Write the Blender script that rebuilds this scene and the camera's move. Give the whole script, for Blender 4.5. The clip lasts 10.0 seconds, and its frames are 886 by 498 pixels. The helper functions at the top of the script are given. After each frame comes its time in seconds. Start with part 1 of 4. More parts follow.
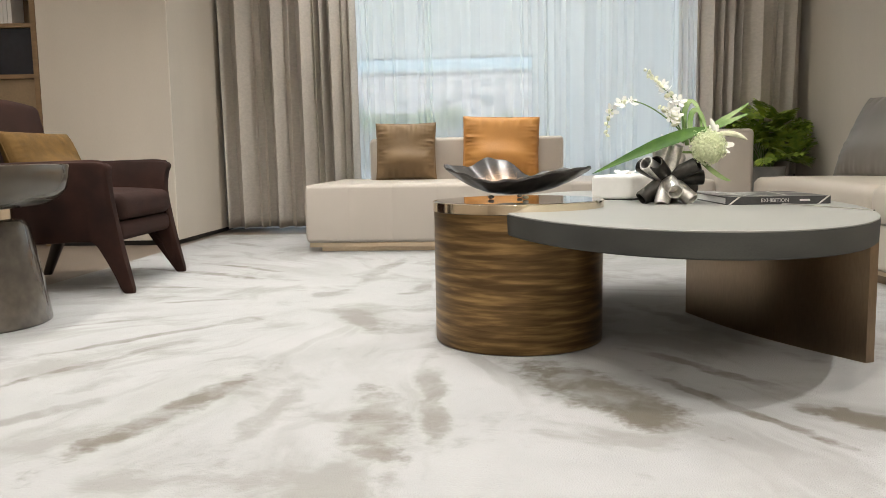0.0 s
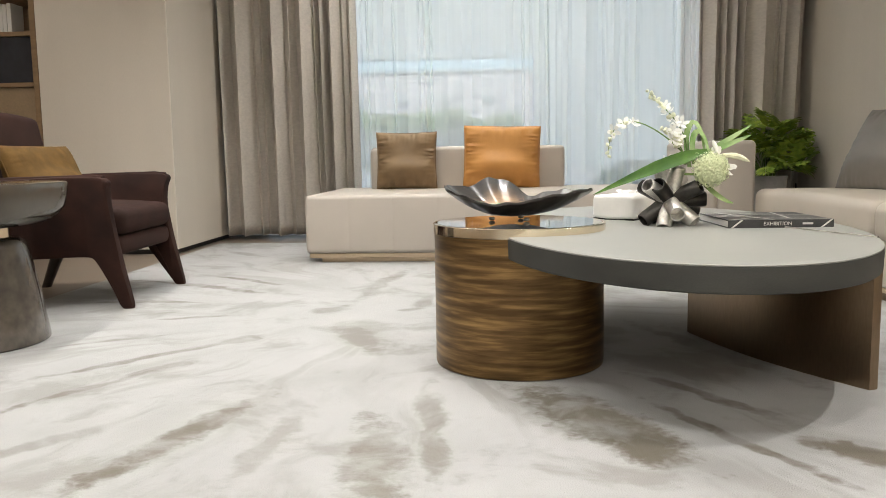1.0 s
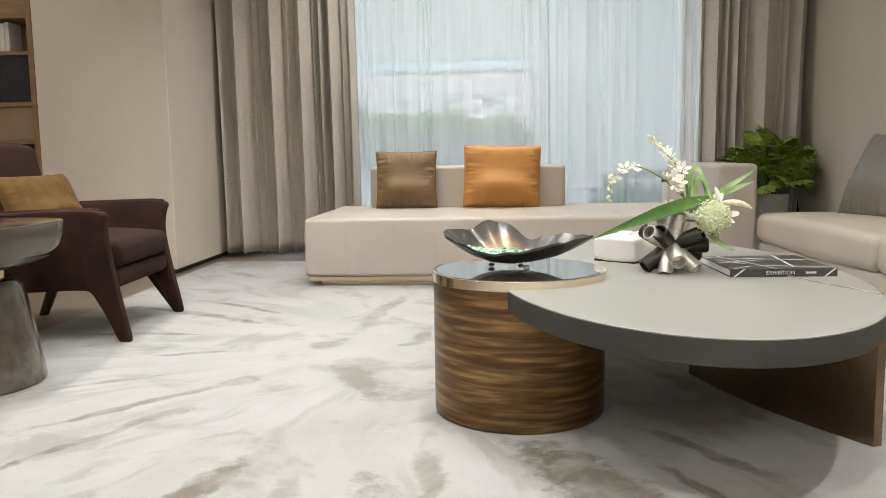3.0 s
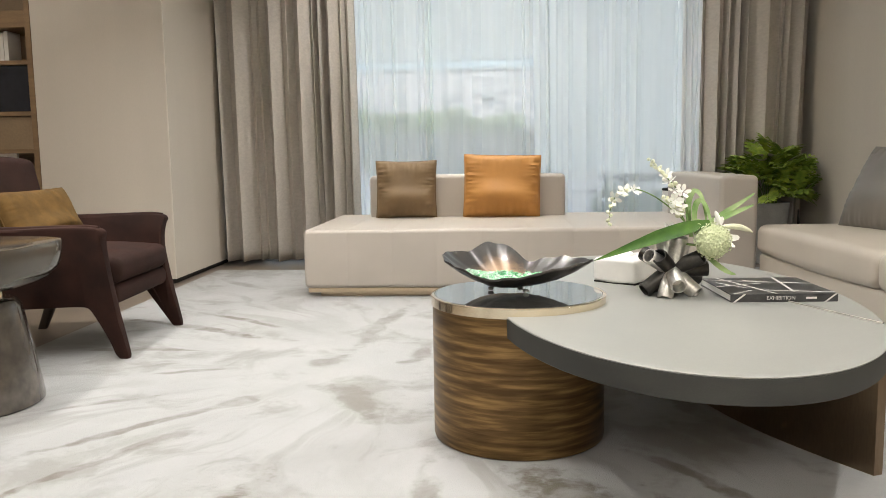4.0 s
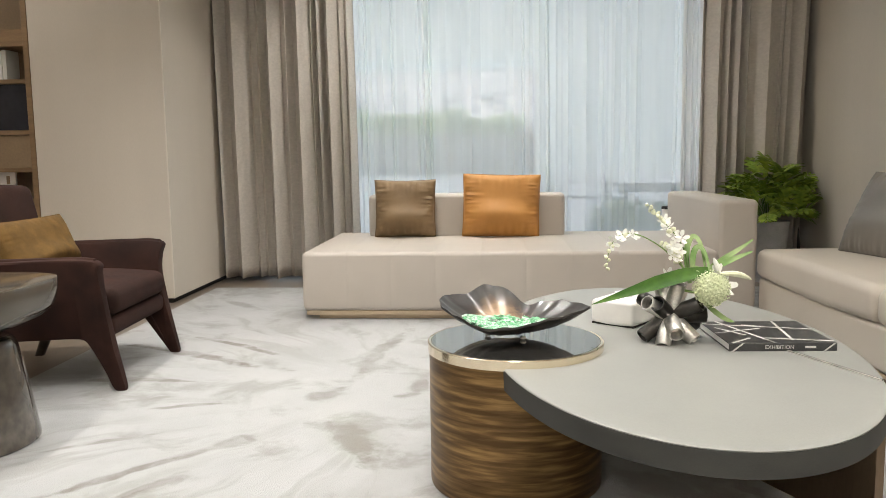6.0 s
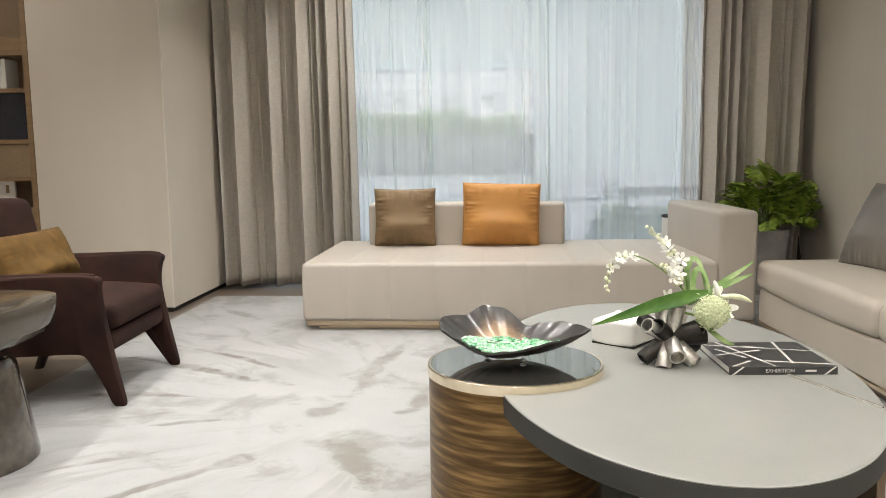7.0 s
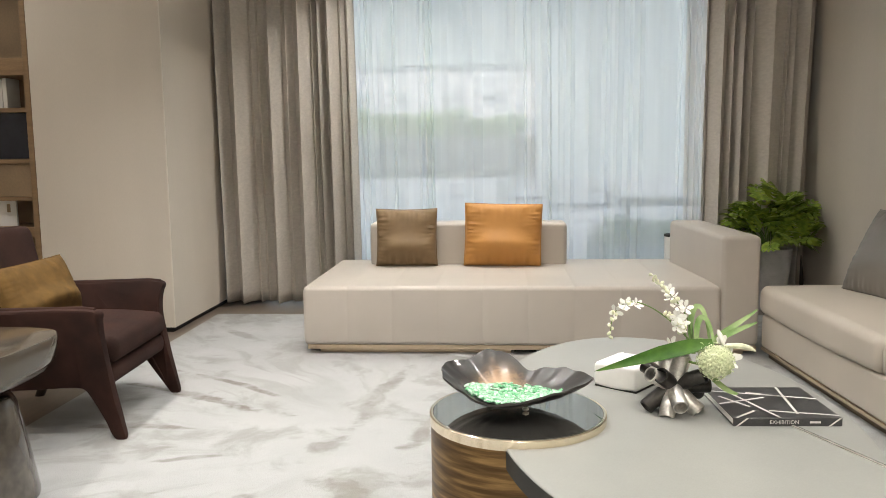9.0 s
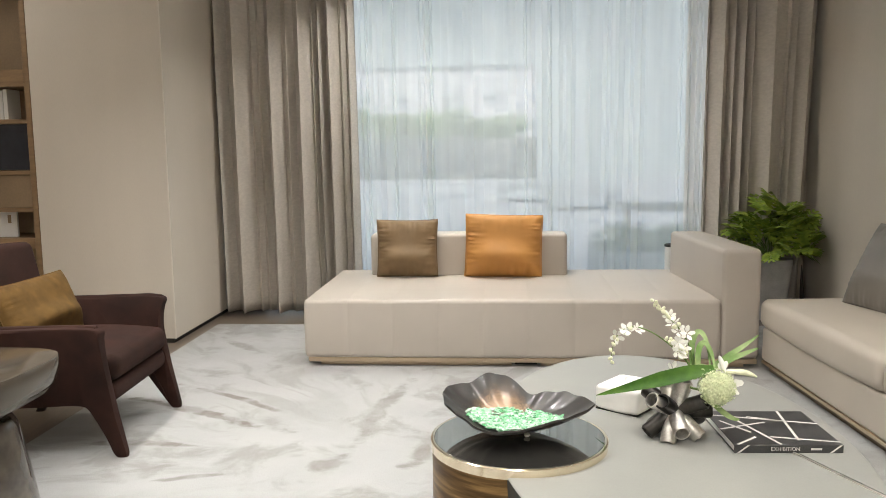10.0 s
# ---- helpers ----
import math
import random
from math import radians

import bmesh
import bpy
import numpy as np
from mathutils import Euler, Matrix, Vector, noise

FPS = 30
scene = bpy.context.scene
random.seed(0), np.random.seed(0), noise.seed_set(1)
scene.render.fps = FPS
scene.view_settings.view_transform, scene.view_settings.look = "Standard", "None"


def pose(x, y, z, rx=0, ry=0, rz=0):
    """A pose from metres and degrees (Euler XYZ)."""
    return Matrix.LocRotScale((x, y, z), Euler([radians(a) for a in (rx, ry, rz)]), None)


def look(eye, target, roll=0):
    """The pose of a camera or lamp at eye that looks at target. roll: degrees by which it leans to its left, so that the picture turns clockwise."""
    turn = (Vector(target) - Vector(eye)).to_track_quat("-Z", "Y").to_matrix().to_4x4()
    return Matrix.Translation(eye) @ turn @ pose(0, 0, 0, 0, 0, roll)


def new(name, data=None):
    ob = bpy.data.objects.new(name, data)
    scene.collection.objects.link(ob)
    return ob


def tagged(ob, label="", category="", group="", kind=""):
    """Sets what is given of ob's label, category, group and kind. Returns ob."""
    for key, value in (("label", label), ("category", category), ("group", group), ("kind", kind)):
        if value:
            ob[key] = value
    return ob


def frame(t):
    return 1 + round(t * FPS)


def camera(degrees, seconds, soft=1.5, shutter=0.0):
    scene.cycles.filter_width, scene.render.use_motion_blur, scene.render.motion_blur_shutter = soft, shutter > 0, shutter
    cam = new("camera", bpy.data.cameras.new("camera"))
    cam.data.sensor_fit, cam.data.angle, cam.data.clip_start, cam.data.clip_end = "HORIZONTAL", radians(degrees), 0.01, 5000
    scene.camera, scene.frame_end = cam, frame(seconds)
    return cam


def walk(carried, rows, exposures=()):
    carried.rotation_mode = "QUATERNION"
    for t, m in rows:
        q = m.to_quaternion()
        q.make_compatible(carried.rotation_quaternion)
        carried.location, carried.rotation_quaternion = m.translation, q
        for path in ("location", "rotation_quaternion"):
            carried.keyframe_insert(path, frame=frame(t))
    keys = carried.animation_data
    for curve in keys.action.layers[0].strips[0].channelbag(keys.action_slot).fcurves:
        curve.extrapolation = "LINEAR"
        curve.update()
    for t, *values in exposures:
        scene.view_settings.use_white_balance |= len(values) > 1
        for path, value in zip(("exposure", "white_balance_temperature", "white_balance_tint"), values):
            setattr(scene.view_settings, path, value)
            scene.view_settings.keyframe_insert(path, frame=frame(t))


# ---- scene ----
cam = camera(57.5, 10.0, soft=0.85)
PATH = [
    (0, (0.093, 0.033, 0.6), (-0.038, 2.015, 0.371), -1.0),
    (0.5, (0.093, 0.044, 0.634), (-0.039, 2.027, 0.405), -0.9),
    (1, (0.094, 0.059, 0.67), (-0.039, 2.042, 0.44), -0.9),
    (1.5, (0.095, 0.072, 0.708), (-0.038, 2.054, 0.476), -0.9),
    (2, (0.095, 0.081, 0.745), (-0.039, 2.063, 0.512), -0.9),
    (2.5, (0.096, 0.093, 0.782), (-0.038, 2.074, 0.55), -0.9),
    (4, (0.103, 0.124, 0.9), (-0.033, 2.106, 0.663), -0.9),
    (4.5, (0.105, 0.133, 0.936), (-0.031, 2.114, 0.699), -0.8),
    (5, (0.109, 0.139, 0.972), (-0.027, 2.12, 0.734), -0.8),
    (5.5, (0.113, 0.148, 1.009), (-0.024, 2.129, 0.771), -0.8),
    (7, (0.115, 0.172, 1.119), (-0.022, 2.152, 0.877), -0.8),
    (7.5, (0.117, 0.18, 1.155), (-0.022, 2.161, 0.913), -0.7),
    (8, (0.116, 0.187, 1.192), (-0.023, 2.168, 0.95), -0.8),
    (8.5, (0.116, 0.195, 1.23), (-0.025, 2.175, 0.987), -0.8),
    (9, (0.111, 0.204, 1.269), (-0.029, 2.184, 1.025), -0.7),
    (9.5, (0.11, 0.208, 1.311), (-0.031, 2.188, 1.066), -0.7),
    (10, (0.107, 0.212, 1.351), (-0.033, 2.192, 1.106), -0.7),
]
walk(cam, [(t, look(eye, target, roll)) for t, eye, target, roll in PATH])

# ---- light ----
world = bpy.data.worlds.new("world")
scene.world = world
world.use_nodes = True
sky = world.node_tree.nodes.new("ShaderNodeTexSky")
sky.sky_type, sky.sun_disc = "NISHITA", False
sky.sun_elevation, sky.sun_rotation = radians(48), radians(200)
sky.air_density, sky.dust_density = 0.9, 3.5
world.node_tree.links.new(sky.outputs[0], world.node_tree.nodes["Background"].inputs[0])
world.node_tree.nodes["Background"].inputs[1].default_value = 0.50
scene.view_settings.exposure = 0.0

sun = new("sun", bpy.data.lights.new("sun", "SUN"))
sun.data.energy, sun.data.angle, sun.data.color = 2.2, radians(12), (1.0, 0.96, 0.9)
sun.matrix_world = look((-6, -8, 30), (4, 24, 0))

CEILING = 3.0


def lamp(name, x, y, z, size, power, color, spread=150, size_y=None):
    """A lamp in the ceiling that shines straight down."""
    data = bpy.data.lights.new(name, "AREA")
    data.shape = "RECTANGLE" if size_y else "DISK"
    data.size, data.energy, data.color, data.spread = size, power, color, radians(spread)
    if size_y:
        data.size_y = size_y
    ob = new(name, data)
    ob.matrix_world = pose(x, y, z)
    LAMPS.append((x, y, z, size, size_y))
    return ob


LAMPS = []
WARM = (1.0, 0.965, 0.915)
# First six follow cast shadows; the rest are unseen fill added for brightness.
DOWNLIGHTS = ((0.15, 2.70, 10), (0.15, 3.60, 9), (-1.84, 2.45, 22), (-1.95, 4.00, 18), (-0.85, 4.00, 21), (-0.84, 6.12, 14), (0.15, 6.12, 14), (1.15, 6.12, 6),
              (-0.85, 1.40, 11), (0.15, 0.50, 17), (1.45, 1.20, 20), (1.45, 2.45, 7), (1.45, 3.95, 4))
for x, y, power in DOWNLIGHTS:
    lamp("downlight_lamp", x, y, CEILING - 0.012, 0.07, power, WARM, 115)
# Unseen panels added as soft fill for fronts, side wall and under-table rug.
lamp("fill_lamp", -1.50, -2.05, CEILING - 0.02, 0.6, 62, WARM, 175, 0.8)
lamp("fill_lamp", 1.20, -2.05, CEILING - 0.02, 0.6, 60, WARM, 175, 0.8)
lamp("fill_lamp", -3.60, 4.6, CEILING - 0.02, 0.3, 9, WARM, 175, 1.6)


# ---- materials ----
def mat(name, col, rough=0.5, metal=0.0, var=0.1, scale=5.0, fine=150.0, bump=0.2, dist=0.002,
        stretch=(1, 1, 1), col2=None, coat=0.0, sheen=0.0, rvar=0.08, detail=4.0):
    """A surface with broad stains, fine grain and relief, in metres."""
    m = bpy.data.materials.new(name)
    m.use_nodes = True
    nt = m.node_tree
    b = nt.nodes["Principled BSDF"]
    b.inputs["Metallic"].default_value = metal
    b.inputs["Coat Weight"].default_value = coat
    b.inputs["Coat Roughness"].default_value = 0.08
    b.inputs["Sheen Weight"].default_value = sheen
    tc = nt.nodes.new("ShaderNodeTexCoord")
    mp = nt.nodes.new("ShaderNodeMapping")
    mp.inputs["Scale"].default_value = stretch
    nt.links.new(tc.outputs["Object"], mp.inputs[0])
    n1, n2 = nt.nodes.new("ShaderNodeTexNoise"), nt.nodes.new("ShaderNodeTexNoise")
    for n, s in ((n1, scale), (n2, fine)):
        n.inputs["Scale"].default_value, n.inputs["Detail"].default_value = s, detail
        nt.links.new(mp.outputs[0], n.inputs["Vector"])
    c2 = col2 or tuple(min(1.0, c * (1 + var)) for c in col)
    c1 = col if col2 else tuple(c * (1 - var) for c in col)
    mix = nt.nodes.new("ShaderNodeMix")
    mix.data_type = "RGBA"
    mix.inputs[6].default_value, mix.inputs[7].default_value = (*c1, 1), (*c2, 1)
    ramp = nt.nodes.new("ShaderNodeMapRange")
    ramp.inputs[1].default_value, ramp.inputs[2].default_value = 0.3, 0.7
    nt.links.new(n1.outputs[0], ramp.inputs[0])
    nt.links.new(ramp.outputs[0], mix.inputs[0])
    mix2 = nt.nodes.new("ShaderNodeMix")
    mix2.data_type, mix2.blend_type = "RGBA", "MULTIPLY"
    mix2.inputs[0].default_value = 1.0
    r2 = nt.nodes.new("ShaderNodeMapRange")
    r2.inputs[1].default_value, r2.inputs[2].default_value = 0.25, 0.75
    r2.inputs[3].default_value, r2.inputs[4].default_value = 1 - var * 0.6, 1 + var * 0.6
    nt.links.new(n2.outputs[0], r2.inputs[0])
    nt.links.new(mix.outputs[2], mix2.inputs[6])
    nt.links.new(r2.outputs[0], mix2.inputs[7])
    nt.links.new(mix2.outputs[2], b.inputs["Base Color"])
    rr = nt.nodes.new("ShaderNodeMapRange")
    rr.inputs[3].default_value, rr.inputs[4].default_value = max(0.02, rough - rvar), min(1, rough + rvar)
    nt.links.new(n1.outputs[0], rr.inputs[0])
    nt.links.new(rr.outputs[0], b.inputs["Roughness"])
    if bump:
        bp = nt.nodes.new("ShaderNodeBump")
        bp.inputs["Strength"].default_value, bp.inputs["Distance"].default_value = bump, dist
        nt.links.new(n2.outputs[0], bp.inputs["Height"])
        nt.links.new(bp.outputs[0], b.inputs["Normal"])
    return m


def math_node(nt, op, a, b=None):
    n = nt.nodes.new("ShaderNodeMath")
    n.operation = op
    for i, v in enumerate((a, b)):
        if v is None:
            continue
        if isinstance(v, (int, float)):
            n.inputs[i].default_value = v
        else:
            nt.links.new(v, n.inputs[i])
    return n.outputs[0]


STROKES = (
    (-1.11, 2.69, 0.50, 0.030, 50, 0.75), (-0.87, 2.98, 0.14, 0.06, 40, 0.7), (-1.10, 2.35, 0.40, 0.034, 60, 0.85), (-1.00, 2.54, 0.20, 0.05, 57, 0.6),
    (-1.31, 2.97, 0.28, 0.024, 31, 0.6), (-1.44, 3.43, 0.18, 0.03, 23, 0.5), (-1.21, 3.36, 0.17, 0.026, 21, 0.6), (-1.48, 4.21, 0.68, 0.05, -27, 0.85),
    (-1.38, 4.46, 0.52, 0.034, -35, 0.8), (-1.58, 3.72, 0.38, 0.045, 2, 0.75), (-0.50, 4.30, 0.60, 0.07, 83, 0.6), (-0.42, 2.98, 0.33, 0.11, -64, 0.62),
    (-0.27, 3.72, 0.26, 0.06, 79, 0.6), (-0.62, 3.54, 0.14, 0.08, 60, 0.6), (-1.71, 5.67, 0.40, 0.06, -44, 0.5), (-0.67, 1.93, 0.50, 0.065, 74, 0.9),
    (-0.45, 1.82, 0.35, 0.05, 89, 0.4), (-0.19, 1.78, 0.42, 0.09, 98, 0.7), (-0.07, 1.97, 0.42, 0.05, 95, 0.6), (-0.99, 1.88, 0.25, 0.05, 50, 0.5),
    (0.34, 2.05, 0.42, 0.14, -59, 0.95), (0.66, 1.93, 0.42, 0.032, -58, 0.9), (0.93, 1.85, 0.26, 0.07, -52, 1.1), (0.80, 2.85, 0.65, 0.06, -65, 0.5), (0.67, 2.27, 0.34, 0.045, -48, 0.8))


def rug_material():
    """Ivory pile with grey-brown marble streaks that fan out from one place."""
    m = mat("rug_pile", (0.388, 0.394, 0.392), 0.95, 0, 0.06, 3, 260, 0.5, 0.006, sheen=0.15)
    nt = m.node_tree
    b = nt.nodes["Principled BSDF"]
    old = b.inputs["Base Color"].links[0].from_socket
    tc = nt.nodes.new("ShaderNodeTexCoord")
    warp = nt.nodes.new("ShaderNodeTexNoise")
    warp.inputs["Scale"].default_value, warp.inputs["Detail"].default_value = 1.6, 3
    nt.links.new(tc.outputs["Object"], warp.inputs["Vector"])
    sub = nt.nodes.new("ShaderNodeVectorMath")
    sub.operation = "SUBTRACT"
    sub.inputs[1].default_value = (-0.32 + 0.16, 3.62 + 0.16, 0)
    add = nt.nodes.new("ShaderNodeVectorMath")
    add.operation = "MULTIPLY_ADD"
    add.inputs[1].default_value = (0.32, 0.32, 0)
    nt.links.new(warp.outputs["Color"], add.inputs[0])
    nt.links.new(tc.outputs["Object"], add.inputs[2])
    nt.links.new(add.outputs[0], sub.inputs[0])
    sep = nt.nodes.new("ShaderNodeSeparateXYZ")
    nt.links.new(sub.outputs[0], sep.inputs[0])
    x, y = sep.outputs[0], sep.outputs[1]
    ang = math_node(nt, "ARCTAN2", x, math_node(nt, "MULTIPLY", y, -1.0))
    r = math_node(nt, "SQRT", math_node(nt, "ADD", math_node(nt, "MULTIPLY", x, x), math_node(nt, "MULTIPLY", y, y)))

    def streaks(ka, kr, scale, lo, hi, off):
        comb = nt.nodes.new("ShaderNodeCombineXYZ")
        nt.links.new(math_node(nt, "MULTIPLY", ang, ka), comb.inputs[0])
        nt.links.new(math_node(nt, "ADD", math_node(nt, "MULTIPLY", r, kr), off), comb.inputs[1])
        n = nt.nodes.new("ShaderNodeTexNoise")
        n.inputs["Scale"].default_value, n.inputs["Detail"].default_value = scale, 10
        n.inputs["Roughness"].default_value, n.inputs["Distortion"].default_value = 0.60, 0.12
        nt.links.new(comb.outputs[0], n.inputs["Vector"])
        mr = nt.nodes.new("ShaderNodeMapRange")
        mr.interpolation_type = "SMOOTHSTEP"
        mr.inputs[1].default_value, mr.inputs[2].default_value = lo, hi
        nt.links.new(n.outputs[0], mr.inputs[0])
        return mr.outputs[0]

    broad = streaks(2.6, 0.85, 1.0, 0.485, 0.62, 3.7)
    thin = streaks(8.5, 0.75, 1.0, 0.50, 0.61, 9.1)

    def blotch(scale, lo, hi, shift):
        mp = nt.nodes.new("ShaderNodeMapping")
        mp.inputs["Location"].default_value = shift
        nt.links.new(add.outputs[0], mp.inputs[0])
        n = nt.nodes.new("ShaderNodeTexNoise")
        n.inputs["Scale"].default_value, n.inputs["Detail"].default_value = scale, 9
        n.inputs["Roughness"].default_value, n.inputs["Distortion"].default_value = 0.66, 0.3
        nt.links.new(mp.outputs[0], n.inputs["Vector"])
        mr = nt.nodes.new("ShaderNodeMapRange")
        mr.interpolation_type = "SMOOTHSTEP"
        mr.inputs[1].default_value, mr.inputs[2].default_value = lo, hi
        nt.links.new(n.outputs[0], mr.inputs[0])
        return mr.outputs[0]

    # streaks fade towards the middle of the fan, where soft blots lie
    away = nt.nodes.new("ShaderNodeMapRange")
    away.inputs[1].default_value, away.inputs[2].default_value = 0.35, 1.0
    nt.links.new(r, away.inputs[0])
    patch, blots = blotch(1.2, 0.34, 0.56, (0, 0, 0)), blotch(2.3, 0.50, 0.63, (4.2, 1.7, 0))
    lines = math_node(nt, "MULTIPLY", math_node(nt, "MAXIMUM", math_node(nt, "MULTIPLY", broad, 0.62), thin), math_node(nt, "MULTIPLY", patch, away.outputs[0]))
    # the strongest woven strokes: place, half length, half width, turn, depth of tone
    fibre = blotch(5.0, 0.34, 0.60, (1.1, 2.3, 0))
    small = nt.nodes.new("ShaderNodeVectorMath")
    small.operation = "MULTIPLY_ADD"
    small.inputs[1].default_value = (0.20, 0.20, 0)
    nt.links.new(warp.outputs["Color"], small.inputs[0])
    nt.links.new(tc.outputs["Object"], small.inputs[2])
    rag = nt.nodes.new("ShaderNodeTexNoise")
    rag.inputs["Scale"].default_value, rag.inputs["Detail"].default_value, rag.inputs["Roughness"].default_value = 8.0, 9, 0.74
    nt.links.new(tc.outputs["Object"], rag.inputs["Vector"])
    torn = math_node(nt, "MULTIPLY", math_node(nt, "SUBTRACT", rag.outputs[0], 0.5), 2.4)
    strokes = None
    for cx, cy, hl, hw, turn, tone in STROKES:
        mp = nt.nodes.new("ShaderNodeMapping")
        mp.vector_type = "TEXTURE"
        mp.inputs["Location"].default_value = (cx + 0.10, cy + 0.10, 0)
        mp.inputs["Rotation"].default_value = (0, 0, radians(turn))
        mp.inputs["Scale"].default_value = (hl, hw, 1)
        nt.links.new(small.outputs[0], mp.inputs[0])
        ln = nt.nodes.new("ShaderNodeVectorMath")
        ln.operation = "LENGTH"
        nt.links.new(mp.outputs[0], ln.inputs[0])
        mr = nt.nodes.new("ShaderNodeMapRange")
        mr.interpolation_type = "SMOOTHSTEP"
        mr.inputs[1].default_value, mr.inputs[2].default_value = 0.42, 1.02
        mr.inputs[3].default_value, mr.inputs[4].default_value = 1.2 * tone, 0.0
        nt.links.new(math_node(nt, "ADD", ln.outputs["Value"], torn), mr.inputs[0])
        strokes = mr.outputs[0] if strokes is None else math_node(nt, "MAXIMUM", strokes, mr.outputs[0])
    strokes = math_node(nt, "MULTIPLY", strokes, math_node(nt, "ADD", math_node(nt, "MULTIPLY", fibre, 0.6), 0.4))
    dark = math_node(nt, "MAXIMUM", math_node(nt, "MULTIPLY", lines, 0.36), math_node(nt, "MULTIPLY", blots, 0.46))
    dark = math_node(nt, "MAXIMUM", dark, strokes)
    mix = nt.nodes.new("ShaderNodeMix")
    mix.data_type = "RGBA"
    mix.inputs[7].default_value = (0.132, 0.116, 0.086, 1)
    side = nt.nodes.new("ShaderNodeMapRange")
    side.inputs[1].default_value, side.inputs[2].default_value = -0.6, 0.5
    side.inputs[3].default_value, side.inputs[4].default_value = 0.85, 0.95
    nt.links.new(x, side.inputs[0])
    nt.links.new(math_node(nt, "MULTIPLY", dark, side.outputs[0]), mix.inputs[0])
    nt.links.new(old, mix.inputs[6])
    nt.links.new(mix.outputs[2], b.inputs["Base Color"])
    return m


def brushed_drum():
    """Bronze-gold foil with brushed level streaks."""
    m = bpy.data.materials.new("brushed_bronze_foil")
    m.use_nodes = True
    nt = m.node_tree
    b = nt.nodes["Principled BSDF"]
    b.inputs["Metallic"].default_value = 0.75
    tc = nt.nodes.new("ShaderNodeTexCoord")
    mp = nt.nodes.new("ShaderNodeMapping")
    mp.inputs["Scale"].default_value = (4.8, 4.8, 52)
    nt.links.new(tc.outputs["Object"], mp.inputs[0])
    n = nt.nodes.new("ShaderNodeTexNoise")
    n.inputs["Scale"].default_value, n.inputs["Detail"].default_value, n.inputs["Distortion"].default_value = 1.1, 6, 0.15
    nt.links.new(mp.outputs[0], n.inputs["Vector"])
    cr = nt.nodes.new("ShaderNodeValToRGB")
    cr.color_ramp.elements[0].position, cr.color_ramp.elements[0].color = 0.36, (0.095, 0.054, 0.021, 1)
    cr.color_ramp.elements[1].position, cr.color_ramp.elements[1].color = 0.70, (0.34, 0.21, 0.083, 1)
    mid = cr.color_ramp.elements.new(0.52)
    mid.color = (0.165, 0.098, 0.038, 1)
    nt.links.new(n.outputs[0], cr.inputs[0])
    nt.links.new(cr.outputs[0], b.inputs["Base Color"])
    b.inputs["Roughness"].default_value = 0.38
    bp = nt.nodes.new("ShaderNodeBump")
    bp.inputs["Strength"].default_value, bp.inputs["Distance"].default_value = 0.25, 0.003
    nt.links.new(n.outputs[0], bp.inputs["Height"])
    nt.links.new(bp.outputs[0], b.inputs["Normal"])
    return m


def sheer_material(name="sheer_voile", least=0.70, most=0.80):
    """Thin white voile: part of the light goes straight through."""
    m = bpy.data.materials.new(name)
    m.use_nodes = True
    nt = m.node_tree
    for n in list(nt.nodes):
        nt.nodes.remove(n)
    out = nt.nodes.new("ShaderNodeOutputMaterial")
    tr, df, tl = (nt.nodes.new(k) for k in ("ShaderNodeBsdfTransparent", "ShaderNodeBsdfDiffuse", "ShaderNodeBsdfTranslucent"))
    df.inputs[0].default_value = (0.80, 0.84, 0.81, 1)
    tl.inputs[0].default_value = (0.87, 0.905, 0.875, 1)
    a, c = nt.nodes.new("ShaderNodeMixShader"), nt.nodes.new("ShaderNodeMixShader")
    a.inputs[0].default_value = 0.6
    nt.links.new(df.outputs[0], a.inputs[1])
    nt.links.new(tl.outputs[0], a.inputs[2])
    tc = nt.nodes.new("ShaderNodeTexCoord")
    mp = nt.nodes.new("ShaderNodeMapping")
    mp.inputs["Scale"].default_value = (10, 1, 0.04)
    nt.links.new(tc.outputs["Object"], mp.inputs[0])
    n = nt.nodes.new("ShaderNodeTexNoise")
    n.inputs["Scale"].default_value, n.inputs["Detail"].default_value = 1.0, 2
    nt.links.new(mp.outputs[0], n.inputs["Vector"])
    mr = nt.nodes.new("ShaderNodeMapRange")
    mr.inputs[1].default_value, mr.inputs[2].default_value = 0.3, 0.72
    mr.inputs[3].default_value, mr.inputs[4].default_value = least, most
    nt.links.new(n.outputs[0], mr.inputs[0])
    mp2 = nt.nodes.new("ShaderNodeMapping")
    mp2.inputs["Scale"].default_value = (17, 1, 0.05)
    nt.links.new(tc.outputs["Object"], mp2.inputs[0])
    thread = nt.nodes.new("ShaderNodeTexNoise")
    thread.inputs["Scale"].default_value, thread.inputs["Detail"].default_value = 1.0, 1
    nt.links.new(mp2.outputs[0], thread.inputs["Vector"])
    crease = nt.nodes.new("ShaderNodeMapRange")
    crease.inputs[1].default_value, crease.inputs[2].default_value = 0.60, 0.66
    crease.inputs[4].default_value = 0.06
    nt.links.new(thread.outputs[0], crease.inputs[0])
    nt.links.new(math_node(nt, "MINIMUM", math_node(nt, "ADD", mr.outputs[0], crease.outputs[0]), 0.98), c.inputs[0])
    nt.links.new(tr.outputs[0], c.inputs[1])
    nt.links.new(a.outputs[0], c.inputs[2])
    nt.links.new(c.outputs[0], out.inputs[0])
    return m


def glass_material(name, tint=(0.9, 0.95, 0.95)):
    m = bpy.data.materials.new(name)
    m.use_nodes = True
    b = m.node_tree.nodes["Principled BSDF"]
    b.inputs["Base Color"].default_value = (*tint, 1)
    b.inputs["Roughness"].default_value = 0.02
    b.inputs["Transmission Weight"].default_value = 1.0
    b.inputs["IOR"].default_value = 1.45
    return m


